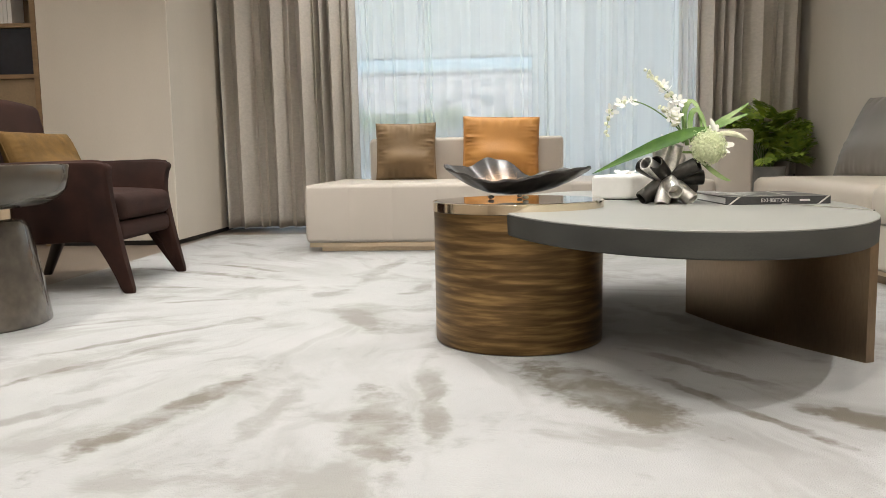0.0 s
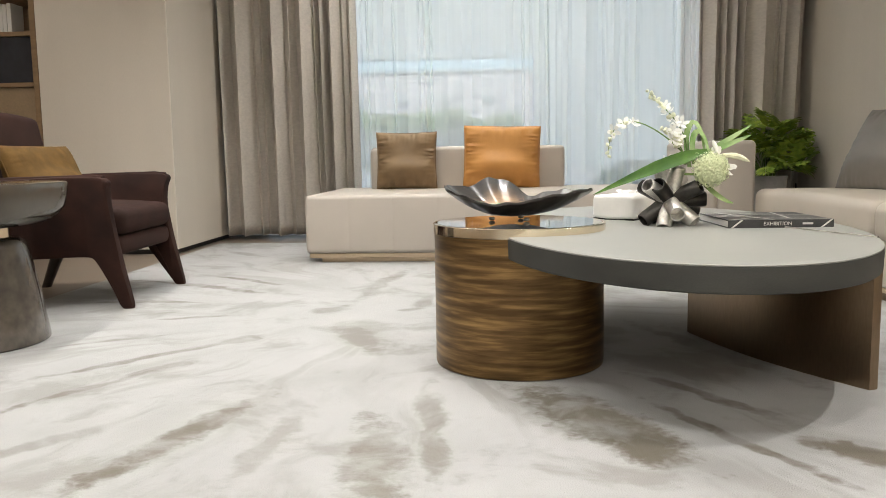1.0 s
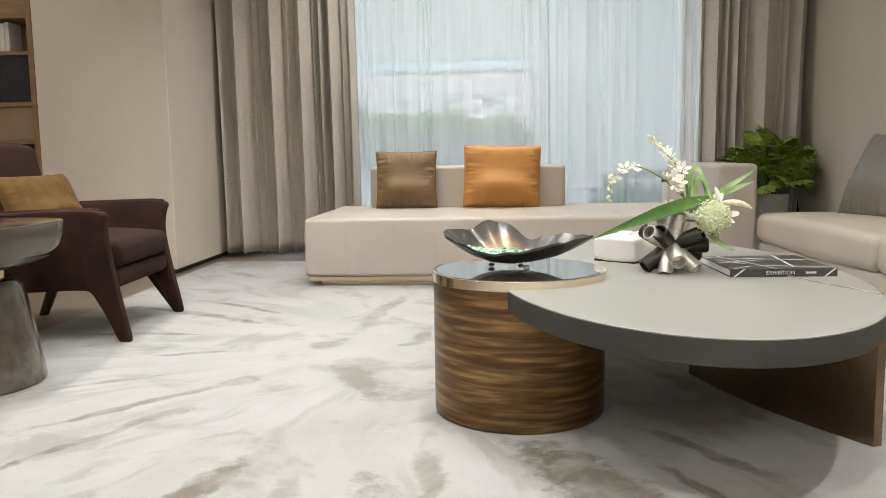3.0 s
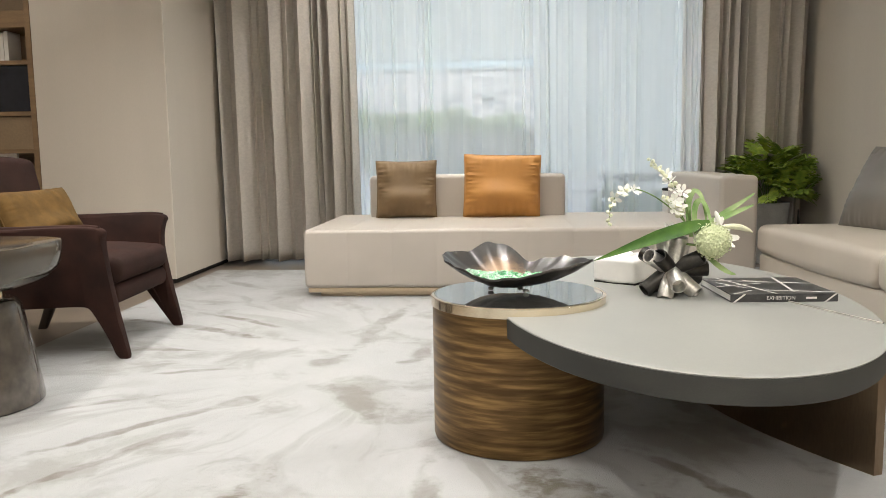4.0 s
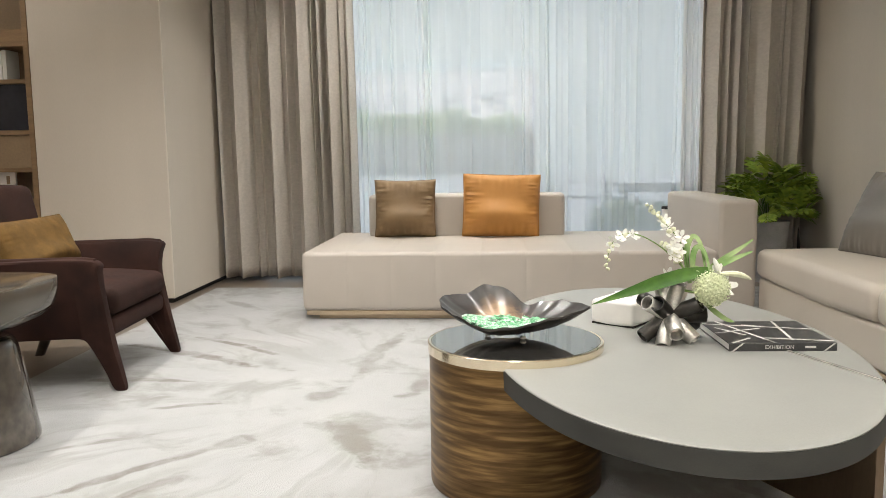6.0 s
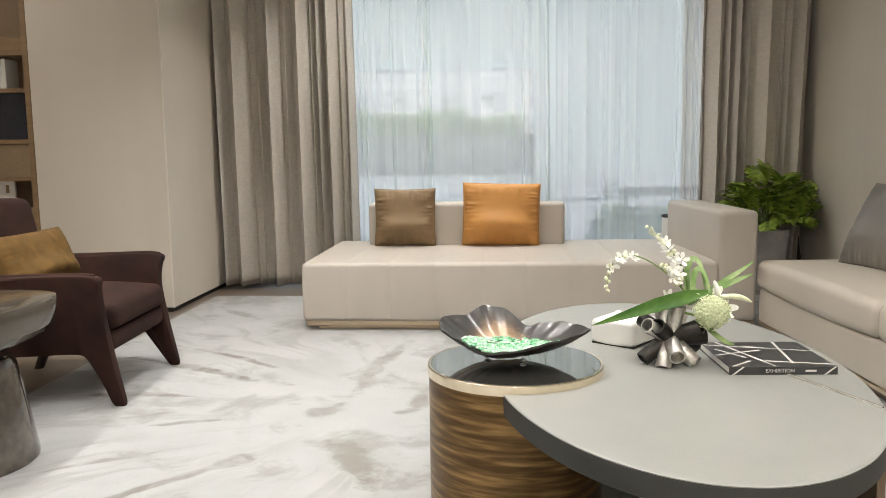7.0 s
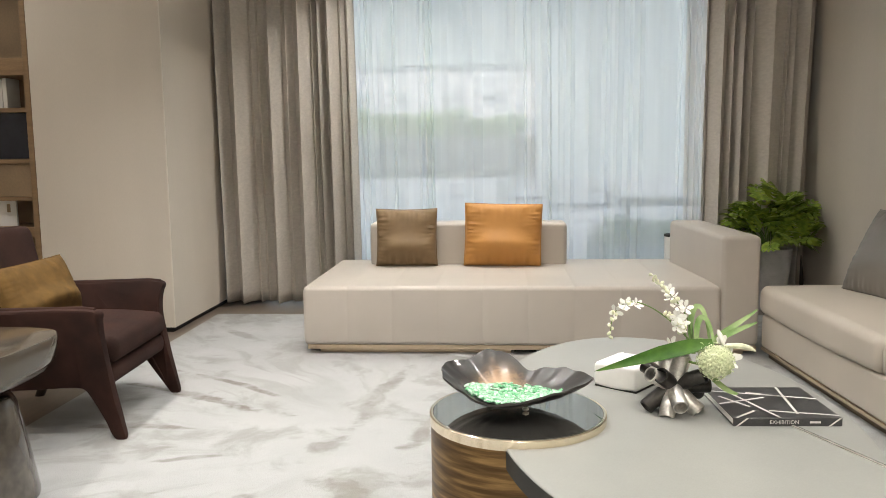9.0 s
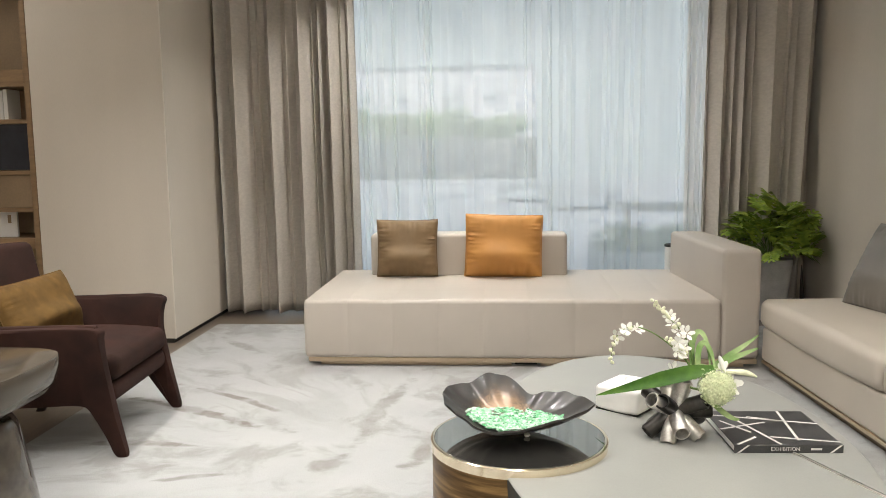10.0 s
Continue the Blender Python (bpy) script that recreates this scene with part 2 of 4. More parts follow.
def bowl_material():
    """Black lacquer, inside sprinkled with gold leaf about the middle."""
    m = mat("black_lacquer_gold_flecks", (0.030, 0.027, 0.025), 0.32, 0, 0.3, 14, 90, 0.1, 0.002, coat=0.2)
    nt = m.node_tree
    b = nt.nodes["Principled BSDF"]
    old = b.inputs["Base Color"].links[0].from_socket
    tc = nt.nodes.new("ShaderNodeTexCoord")
    v = nt.nodes.new("ShaderNodeTexNoise")
    v.inputs["Scale"].default_value, v.inputs["Detail"].default_value = 260, 3
    nt.links.new(tc.outputs["Object"], v.inputs["Vector"])
    sep = nt.nodes.new("ShaderNodeSeparateXYZ")
    nt.links.new(tc.outputs["Object"], sep.inputs[0])
    dx = math_node(nt, "ADD", sep.outputs[0], 0.045)
    dy = math_node(nt, "SUBTRACT", sep.outputs[1], 0.055)
    r = math_node(nt, "SQRT", math_node(nt, "ADD", math_node(nt, "MULTIPLY", dx, dx), math_node(nt, "MULTIPLY", dy, dy)))
    fall = nt.nodes.new("ShaderNodeMapRange")
    fall.inputs[1].default_value, fall.inputs[2].default_value = 0.045, 0.130
    fall.inputs[3].default_value, fall.inputs[4].default_value = 0.34, 0.72
    nt.links.new(r, fall.inputs[0])
    on = math_node(nt, "GREATER_THAN", v.outputs[0], fall.outputs[0])
    mix = nt.nodes.new("ShaderNodeMix")
    mix.data_type = "RGBA"
    mix.inputs[7].default_value = (0.31, 0.20, 0.12, 1)
    nt.links.new(on, mix.inputs[0])
    nt.links.new(old, mix.inputs[6])
    nt.links.new(mix.outputs[2], b.inputs["Base Color"])
    nt.links.new(math_node(nt, "MULTIPLY", on, 0.2), b.inputs["Metallic"])
    return m


def pebble_material():
    m = bpy.data.materials.new("green_glass_chips")
    m.use_nodes = True
    nt = m.node_tree
    b = nt.nodes["Principled BSDF"]
    g = nt.nodes.new("ShaderNodeNewGeometry")
    cr = nt.nodes.new("ShaderNodeValToRGB")
    cr.color_ramp.elements[0].color = (0.11, 0.42, 0.18, 1)
    cr.color_ramp.elements[1].color = (0.62, 0.70, 0.64, 1)
    e = cr.color_ramp.elements.new(0.55)
    e.color = (0.36, 0.65, 0.43, 1)
    nt.links.new(g.outputs["Random Per Island"], cr.inputs[0])
    nt.links.new(cr.outputs[0], b.inputs["Base Color"])
    b.inputs["Roughness"].default_value = 0.12
    b.inputs["Coat Weight"].default_value = 0.5
    return m


def leaf_material(name, dark, light):
    m = mat(name, dark, 0.52, 0, 0.2, 14, 60, 0.3, 0.002, col2=light)
    m.node_tree.nodes["Principled BSDF"].inputs["Specular IOR Level"].default_value = 0.3
    return m


M_WALL = mat("fabric_wallcovering", (0.66, 0.60, 0.52), 0.85, 0, 0.05, 1.6, 320, 0.35, 0.0015, (1, 1, 0.12))
M_CEIL = mat("matt_white_ceiling", (0.78, 0.76, 0.73), 0.9, 0, 0.03, 2, 90, 0.05)
M_DARKGAP = mat("black_shadow_gap", (0.02, 0.018, 0.016), 0.7, 0, 0.2)
M_FLOOR = mat("smoked_oak_floor", (0.16, 0.125, 0.095), 0.42, 0, 0.22, 3, 40, 0.25, 0.002, (9, 0.8, 1), rvar=0.1)
M_RUG = rug_material()
M_LEATHER = mat("taupe_leather", (0.463, 0.418, 0.366), 0.44, 0, 0.06, 2.2, 420, 0.22, 0.0012)
M_LEATHER2 = mat("cream_leather", (0.54, 0.485, 0.415), 0.46, 0, 0.05, 2.2, 420, 0.22, 0.0012)
M_CHAMP = mat("champagne_metal", (0.62, 0.50, 0.36), 0.34, 0.85, 0.08, 2, 90, 0.08, 0.001, (0.3, 1, 8))
M_BROWNLEA = mat("olive_brown_leather", (0.205, 0.135, 0.068), 0.60, 0, 0.10, 9, 330, 0.4, 0.0014)
M_TAN = mat("tan_orange_leather", (0.49, 0.232, 0.060), 0.56, 0, 0.09, 6, 330, 0.4, 0.0014)
M_GREYCUSH = mat("grey_satin_leather", (0.195, 0.176, 0.155), 0.38, 0, 0.10, 4, 280, 0.3, 0.0015)
M_VELVET = mat("aubergine_suede", (0.029, 0.0120, 0.0085), 0.92, 0, 0.40, 6, 380, 0.4, 0.002)
M_CHAIRLEG = mat("dark_wenge_wood", (0.030, 0.018, 0.013), 0.5, 0, 0.25, 5, 120, 0.2, 0.001, (6, 6, 0.7))
M_OCHRE = mat("ochre_suede", (0.118, 0.066, 0.018), 0.88, 0, 0.26, 16, 320, 0.5, 0.002)
for m in (M_VELVET, M_OCHRE, M_BROWNLEA, M_TAN):
    m.node_tree.nodes["Principled BSDF"].inputs["Specular IOR Level"].default_value = 0.25 if m in (M_VELVET, M_OCHRE) else 0.4
M_DRUM = brushed_drum()
M_GOLD = mat("polished_brass", (0.86, 0.745, 0.575), 0.12, 1.0, 0.03, 4, 30, 0.0, rvar=0.03)
M_BLACKGLASS = mat("black_mirror_glass", (0.36, 0.345, 0.315), 0.04, 0.94, 0.04, 3, 30, 0.0, rvar=0.02)
M_CONCRETE = mat("grey_microcement_top", (0.279, 0.280, 0.259), 0.48, 0, 0.07, 3.2, 240, 0.12, 0.001)
M_CONCRETE_EDGE = mat("dark_grey_edge", (0.030, 0.030, 0.0255), 0.66, 0, 0.28, 5, 220, 0.25, 0.001, (1, 1, 3))
M_BRONZE = mat("satin_bronze", (0.225, 0.165, 0.110), 0.30, 1.0, 0.14, 4, 160, 0.10, 0.001, (1, 1, 0.2))
M_STEEL = mat("aged_nickel", (0.66, 0.64, 0.60), 0.36, 0.85, 0.3, 9, 120, 0.1, 0.001)
M_GUNMETAL = mat("blackened_metal", (0.050, 0.047, 0.043), 0.32, 0.9, 0.3, 9, 120, 0.1, 0.001)
M_SMOKE = mat("smoked_lacquer_stone", (0.085, 0.072, 0.056), 0.12, 0.20, 0.05, 4, 16, 0.0, coat=0.0, rvar=0.04)
M_DARKPANE = mat("blue_black_glass", (0.020, 0.022, 0.030), 0.22, 0.0, 0.16, 4, 16, 0.0, rvar=0.04)
M_SMOKE2 = mat("dark_polished_stone", (0.078, 0.067, 0.055), 0.14, 0.0, 0.35, 7, 26, 0.0, (2.2, 2.2, 0.5), coat=0.5, rvar=0.05)
M_CURTAIN = mat("taupe_linen", (0.56, 0.52, 0.465), 0.9, 0, 0.075, 30, 260, 0.5, 0.0015, (0.5, 1, 2.0))
M_SHEER = sheer_material()
M_VOILE = sheer_material("gathered_voile", 0.80, 0.88)
for n in M_VOILE.node_tree.nodes:
    if n.bl_idname in ("ShaderNodeBsdfDiffuse", "ShaderNodeBsdfTranslucent"):
        n.inputs[0].default_value = (0.94, 0.93, 0.90, 1)
M_BOWL = bowl_material()
M_PEBBLE = pebble_material()
M_CLEAR = glass_material("clear_glass")
M_LEAF = leaf_material("glossy_fern_leaf", (0.065, 0.15, 0.014), (0.34, 0.42, 0.06))
M_BLADE = leaf_material("strap_leaf", (0.022, 0.080, 0.006), (0.080, 0.175, 0.018))
M_GRASS = leaf_material("pale_grass_blade", (0.13, 0.25, 0.06), (0.40, 0.50, 0.24))
M_PETAL = mat("white_petal", (0.80, 0.80, 0.74), 0.55, 0, 0.05, 30, 200, 0.2)
M_BUD = mat("cream_green_bud", (0.76, 0.77, 0.56), 0.55, 0, 0.12, 40, 200, 0.2)
M_ALLIUM = mat("pale_green_florets", (0.60, 0.66, 0.40), 0.65, 0, 0.18, 60, 300, 0.4, 0.003, col2=(0.74, 0.78, 0.54))
M_STEM = mat("green_stem", (0.15, 0.24, 0.06), 0.5, 0, 0.15, 20)
M_POT = mat("grey_concrete_pot", (0.43, 0.425, 0.41), 0.8, 0, 0.16, 7, 120, 0.4, 0.003)
M_SOIL = mat("potting_soil", (0.04, 0.03, 0.02), 0.95, 0, 0.3, 30, 120, 0.8, 0.01)
M_CERAMIC = mat("white_ceramic", (0.80, 0.79, 0.76), 0.30, 0, 0.03, 6, 60, 0.05)
M_PAPER = mat("white_paper", (0.80, 0.79, 0.77), 0.85, 0, 0.03, 8, 200, 0.15)
M_COVER = mat("black_book_cover", (0.025, 0.025, 0.025), 0.33, 0, 0.3, 8, 200, 0.1, col2=(0.060, 0.060, 0.060))
M_COVERLINE = mat("pale_grey_print", (0.62, 0.61, 0.58), 0.45, 0, 0.04, 8)
M_SHELFWOOD = mat("walnut_shelf", (0.26, 0.165, 0.085), 0.5, 0, 0.18, 3, 60, 0.2, 0.001, (1, 1, 8))
M_SHELFBACK = mat("bronze_shelf_back", (0.30, 0.215, 0.13), 0.5, 0.1, 0.12, 3, 80, 0.1)
M_FRAME = mat("dark_window_frame", (0.30, 0.32, 0.33), 0.5, 0.2, 0.06, 4)
M_WHITEFRAME = mat("white_frame_paint", (0.78, 0.77, 0.74), 0.5, 0, 0.04, 4)
M_TRIM = mat("pale_beige_trim", (0.72, 0.67, 0.59), 0.6, 0, 0.05, 4)
M_PAVING = mat("pale_terrace_paving", (0.42, 0.43, 0.44), 0.8, 0, 0.08, 0.8, 20, 0.2)
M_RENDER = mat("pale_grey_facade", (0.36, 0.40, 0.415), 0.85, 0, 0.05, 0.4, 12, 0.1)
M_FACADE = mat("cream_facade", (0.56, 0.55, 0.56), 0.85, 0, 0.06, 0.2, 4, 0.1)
# Washed-out view put into the colours: window, hedge, tree, furniture tones lightened.
M_WINDOWWASHED = mat("washed_window_glass", (0.40, 0.42, 0.45), 0.25, 0, 0.3, 0.3, 2, 0.0)
M_FENCE = mat("grey_boundary_wall", (0.14, 0.15, 0.155), 0.8, 0, 0.08, 0.5, 10, 0.1)
M_HEDGE = leaf_material("hedge_leaf", (0.13, 0.22, 0.10), (0.24, 0.34, 0.18))
M_TREE = leaf_material("washed_tree_leaf", (0.34, 0.44, 0.26), (0.50, 0.59, 0.40))
M_DARKFURN = mat("dark_garden_furniture", (0.30, 0.32, 0.33), 0.6, 0, 0.15, 4)
M_BULB = bpy.data.materials.new("lamp_glow")
M_BULB.use_nodes = True
M_BULB.node_tree.nodes["Principled BSDF"].inputs["Emission Color"].default_value = (1, 0.95, 0.88, 1)
M_BULB.node_tree.nodes["Principled BSDF"].inputs["Emission Strength"].default_value = 3


# ---- mesh helpers ----
def part(name, bm, material, parent=None, label="", smooth=True):
    me = bpy.data.meshes.new(name)
    bmesh.ops.recalc_face_normals(bm, faces=bm.faces)
    bm.to_mesh(me)
    bm.free()
    me.materials.append(material)
    if smooth:
        me.shade_smooth()
        me.set_sharp_from_angle(angle=radians(40))
    ob = new(name, me)
    ob.parent = parent
    if label:
        ob["label"] = label
    return ob


def thing(name, label, category, m=None, group="", kind=""):
    ob = new(name)
    ob.empty_display_size = 0.1
    if m is not None:
        ob.matrix_basis = m
    return tagged(ob, label, category, group, kind)


def box(x0, x1, y0, y1, z0, z1, r=0.0, seg=2, bm=None):
    bm = bm or bmesh.new()
    made = bmesh.ops.create_cube(bm, size=1)["verts"]
    for v in made:
        v.co = Vector(((x0 + x1) / 2 + v.co.x * (x1 - x0), (y0 + y1) / 2 + v.co.y * (y1 - y0), (z0 + z1) / 2 + v.co.z * (z1 - z0)))
    if r:
        edges = list({e for v in made for e in v.link_edges})
        bmesh.ops.bevel(bm, geom=edges, offset=r, segments=seg, affect="EDGES", profile=0.5)
    return bm


def lathe(profile, n=48, bm=None, center=(0, 0), sx=1.0, sy=1.0, power=2.0):
    """Turns (radius, height) pairs about the z axis; power above 2 squares the outline."""
    bm = bm or bmesh.new()
    rings = []
    for r, z in profile:
        ring = []
        for i in range(n):
            a = 2 * math.pi * i / n
            c, s = math.cos(a), math.sin(a)
            k = (abs(c) ** power + abs(s) ** power) ** (-1 / power)
            ring.append(bm.verts.new((center[0] + r * sx * k * c, center[1] + r * sy * k * s, z)))
        rings.append(ring)
    for a, b in zip(rings, rings[1:]):
        for i in range(n):
            bm.faces.new((a[i], a[(i + 1) % n], b[(i + 1) % n], b[i]))
    bm.faces.new(rings[0][::-1])
    bm.faces.new(rings[-1])
    return bm


def tube(points, radii, n=8, bm=None):
    """A round bar along points."""
    bm = bm or bmesh.new()
    pts = [Vector(p) for p in points]
    if isinstance(radii, (int, float)):
        radii = [radii] * len(pts)
    rings = []
    side = None
    for i, p in enumerate(pts):
        d = (pts[min(i + 1, len(pts) - 1)] - pts[max(i - 1, 0)]).normalized()
        side = (d.orthogonal() if side is None else side - d * side.dot(d)).normalized()
        up = d.cross(side)
        rings.append([bm.verts.new(p + radii[i] * (math.cos(2 * math.pi * k / n) * side + math.sin(2 * math.pi * k / n) * up)) for k in range(n)])
    for a, b in zip(rings, rings[1:]):
        for k in range(n):
            bm.faces.new((a[k], a[(k + 1) % n], b[(k + 1) % n], b[k]))
    bm.faces.new(rings[0][::-1])
    bm.faces.new(rings[-1])
    return bm


def rounded_section(w, h, r, n=5):
    """Points of a rounded rectangle, w wide and h high from its lower left corner."""
    out = []
    for cx, cy, a0 in ((w - r, h - r, 0), (r, h - r, 90), (r, r, 180), (w - r, r, 270)):
        out += [(cx + r * math.cos(radians(a0 + 90 * i / n)), cy + r * math.sin(radians(a0 + 90 * i / n))) for i in range(n + 1)]
    return out


def upholstered(x0, x1, y0, y1, z0, z1, r, seams=(), puff=0.0, depth=0.004, axis="x"):
    """A padded block with rounded edges and stitched seams across its long side."""
    if axis == "y":
        a0, a1, b0, b1 = y0, y1, x0, x1
    else:
        a0, a1, b0, b1 = x0, x1, y0, y1
    w, h = b1 - b0, z1 - z0
    sec = rounded_section(w, h, r)
    stations = [(a0 + r - r * math.cos(radians(18 * i)), r - r * math.sin(radians(18 * i))) for i in range(6)]
    edges = [a0] + sorted(seams) + [a1]
    for i, (p, q) in enumerate(zip(edges, edges[1:])):
        lo, hi = (p + r if i == 0 else p + 0.005), (q - r if q == a1 else q - 0.005)
        stations += [(lo + (hi - lo) * k / 6, -puff * math.sin(math.pi * k / 6)) for k in range(0 if i else 1, 7)]
        if q != a1:
            stations.append((q, depth))
    stations += [(a1 - r + r * math.cos(radians(18 * i)), r - r * math.sin(radians(18 * i))) for i in range(5, -1, -1)]
    bm = bmesh.new()
    rings = []
    for a, inset in stations:
        ring = []
        for u, v in sec:
            uu = w / 2 + (u - w / 2) * (1 - 2 * inset / w)
            vv = h / 2 + (v - h / 2) * (1 - 2 * inset / h)
            co = (a, b0 + uu, z0 + vv) if axis == "x" else (b0 + uu, a, z0 + vv)
            ring.append(bm.verts.new(co))
        rings.append(ring)
    n = len(sec)
    for a, b in zip(rings, rings[1:]):
        for i in range(n):
            bm.faces.new((a[i], a[(i + 1) % n], b[(i + 1) % n], b[i]))
    bm.faces.new(rings[0])
    bm.faces.new(rings[-1][::-1])
    return bm


def pillow(w, h, t, seed, pinch=0.06, wrinkle=0.006, fill=0.52, n=56):
    """A filled cushion standing in the xz plane on its lower edge, with pulled corners and creases."""
    bm = bmesh.new()
    sides = []
    for s in (-1, 1):
        grid = []
        for i in range(n + 1):
            row = []
            for j in range(n + 1):
                u, v = 2 * i / n - 1, 2 * j / n - 1
                e = max(0.0, (1 - abs(u) ** 2.6) * (1 - abs(v) ** 2.6))
                x = u * w / 2 * (1 - pinch * (1 - v * v) * abs(u) ** 3)
                z = h / 2 + v * h / 2 * (1 - pinch * (1 - u * u) * abs(v) ** 3)
                q = Vector((u * 2.2, v * 2.2, seed * 7.1 + s))
                edge = max(abs(u), abs(v)) ** 2.2
                pucker = noise.noise(Vector((v * 10.5, seed * 3.3 + 2 * u, s))) * abs(u) ** 5 + 0.8 * noise.noise(Vector((u * 9.0, seed * 5.7 - v, s))) * abs(v) ** 5
                sag = noise.noise(Vector((u * 1.3 + 0.5 * v, v * 4.2 - 0.6 * u, seed * 2.3))) * (0.25 + 0.75 * max(0.0, -v)) * (1 - 0.4 * u * u)
                fold = 2.8 * pucker + 0.40 * sag + 0.7 * noise.noise(q * 0.7)
                belly = fill * t * math.exp(-((v + 0.28 + 0.22 * u * u) / 0.32) ** 2) * max(0, 1 - u * u) * (1 if s < 0 else 0)
                y = -belly + s * (t / 2 * e ** 0.45) + wrinkle * fold * min(1, 3 * e) * s - 0.02 * t * v
                row.append(bm.verts.new((x, y, z)))
            grid.append(row)
        for i in range(n):
            for j in range(n):
                f = (grid[i][j], grid[i + 1][j], grid[i + 1][j + 1], grid[i][j + 1])
                bm.faces.new(f if s < 0 else f[::-1])
        sides.append(grid)
    bmesh.ops.remove_doubles(bm, verts=bm.verts, dist=0.0006)
    return bm


def piping(w, h, pinch, r=0.0035):
    pts = []
    m = 14
    for k in range(4 * m + 1):
        s, q = divmod(k % (4 * m), m)
        f = 2 * q / m - 1
        u, v = ((f, -1), (1, f), (-f, 1), (-1, -f))[s]
        pts.append((u * w / 2 * (1 - pinch * (1 - v * v) * abs(u) ** 3), 0, h / 2 + v * h / 2 * (1 - pinch * (1 - u * u) * abs(v) ** 3)))
    return tube(pts, r, 6)


def curtain_mesh(folds, height, amp, seed, spread=0.0, shift=0.0, nz=28):
    """Hanging cloth in the xz plane. folds: the width of each pleat and how far it bulges to the front;
    spread and shift: how much wider and further along x the cloth is at the top."""
    whole = sum(w for w, d in folds)
    bm = bmesh.new()
    cols = []
    per = 12
    start = 0.0
    for f, (w, d) in enumerate(folds):
        for k in range(per + (f == len(folds) - 1)):
            u = k / per
            x = start + w * u
            bulge = 0.6 * math.sin(math.pi * u) ** 2 + 0.4 * max(0.0, math.sin(math.pi * u)) ** 0.7
            lean = 0.10 * w * math.sin(2 * math.pi * u)
            col = []
            for j in range(nz + 1):
                h = j / nz
                sway = 0.010 * noise.noise(Vector((x * 4, h * 2.0, seed))) * (1 - h)
                yy = -amp * d * bulge * (1.05 - 0.25 * h) + 0.022 * noise.noise(Vector((x * 8, h * 1.7, seed + 5)))
                yy += 0.004 * noise.noise(Vector((x * 26, h * 9, seed + 9)))
                zz = h * height + (0.012 * noise.noise(Vector((x * 14, 0, seed))) + 0.012 if j == 0 else 0)
                col.append(bm.verts.new((x + lean + sway + h * (shift + spread * (x / whole)), yy, zz)))
            cols.append(col)
        start += w
    for a, b in zip(cols, cols[1:]):
        for j in range(nz):
            bm.faces.new((a[j], b[j], b[j + 1], a[j + 1]))
    return bm


def loose_folds(width, count, seed):
    """Uneven pleats for thin cloth."""
    rnd = random.Random(seed)
    ws = [0.25 + rnd.random() ** 1.6 * 1.9 for _ in range(count)]
    return [(width * w / sum(ws), 0.25 + 0.9 * rnd.random()) for w in ws]


# ---- the room ----
X0, X1, Y0, Y1 = -4.3, 2.62, -2.6, 7.05
T = 0.15


def structure(name, bm, material, label, category, smooth=False):
    return tagged(part(name, bm, material, None, "", smooth), label, category, kind="structure")


def build_room():
    structure("floor", box(X0 - T, X1 + T, Y0 - T, Y1 + T, -0.14, -0.012), M_FLOOR, "dark smoked oak floor at the room's edge", "floor")
    structure("wall_east", box(X1, X1 + T, Y0 - T, Y1 + T, -0.012, CEILING + 0.5), M_WALL, "beige fabric-covered side wall", "wall")
    structure("wall_west", box(X0 - T, X0, Y0 - T, Y1 + T, -0.012, CEILING + 0.5), M_WALL, "beige fabric-covered side wall", "wall")
    structure("wall_south", box(X0, X1, Y0 - T, Y0, -0.012, CEILING + 0.5), M_WALL, "beige fabric-covered end wall", "wall")
    # window wall with one wide opening
    bm = box(X0, -1.97, Y1, Y1 + T, 0, CEILING + 0.5)
    box(1.98, X1, Y1, Y1 + T, 0, CEILING + 0.5, bm=bm)
    box(-1.97, 1.98, Y1, Y1 + T, 2.86, CEILING + 0.5, bm=bm)
    structure("wall_north", bm, M_WALL, "beige wall round the wide window", "wall")
    # pier that stands out beside the window, with a dark recessed foot
    structure("wall_pier", box(-3.17, -2.215, 5.75, Y1, 0.024, CEILING), M_WALL, "beige fabric-covered wall pier beside the window", "wall")
    structure("baseboard", box(-3.17, -2.235, 5.77, Y1, -0.012, 0.024), M_DARKGAP, "black recessed shadow-gap skirting", "skirting")
    structure("trim", box(-2.219, -2.212, 5.744, 5.752, 0.024, CEILING), M_TRIM, "thin pale corner trim", "trim")
    structure("wall_side", box(X0, -3.17, 6.17, 6.27, 0, CEILING), M_WALL, "wall behind the bookcase", "wall")
    structure("ceiling", box(X0, X1, Y0, Y1, CEILING, CEILING + 0.5), M_CEIL, "plain white ceiling with small downlights", "ceiling")
    # rug
    rug = part("rug", box(-2.12, 2.58, -2.3, 6.35, -0.012, 0.0, 0.004, 1), M_RUG)
    tagged(rug, "large ivory rug with grey-brown marbled streaks", "rug")


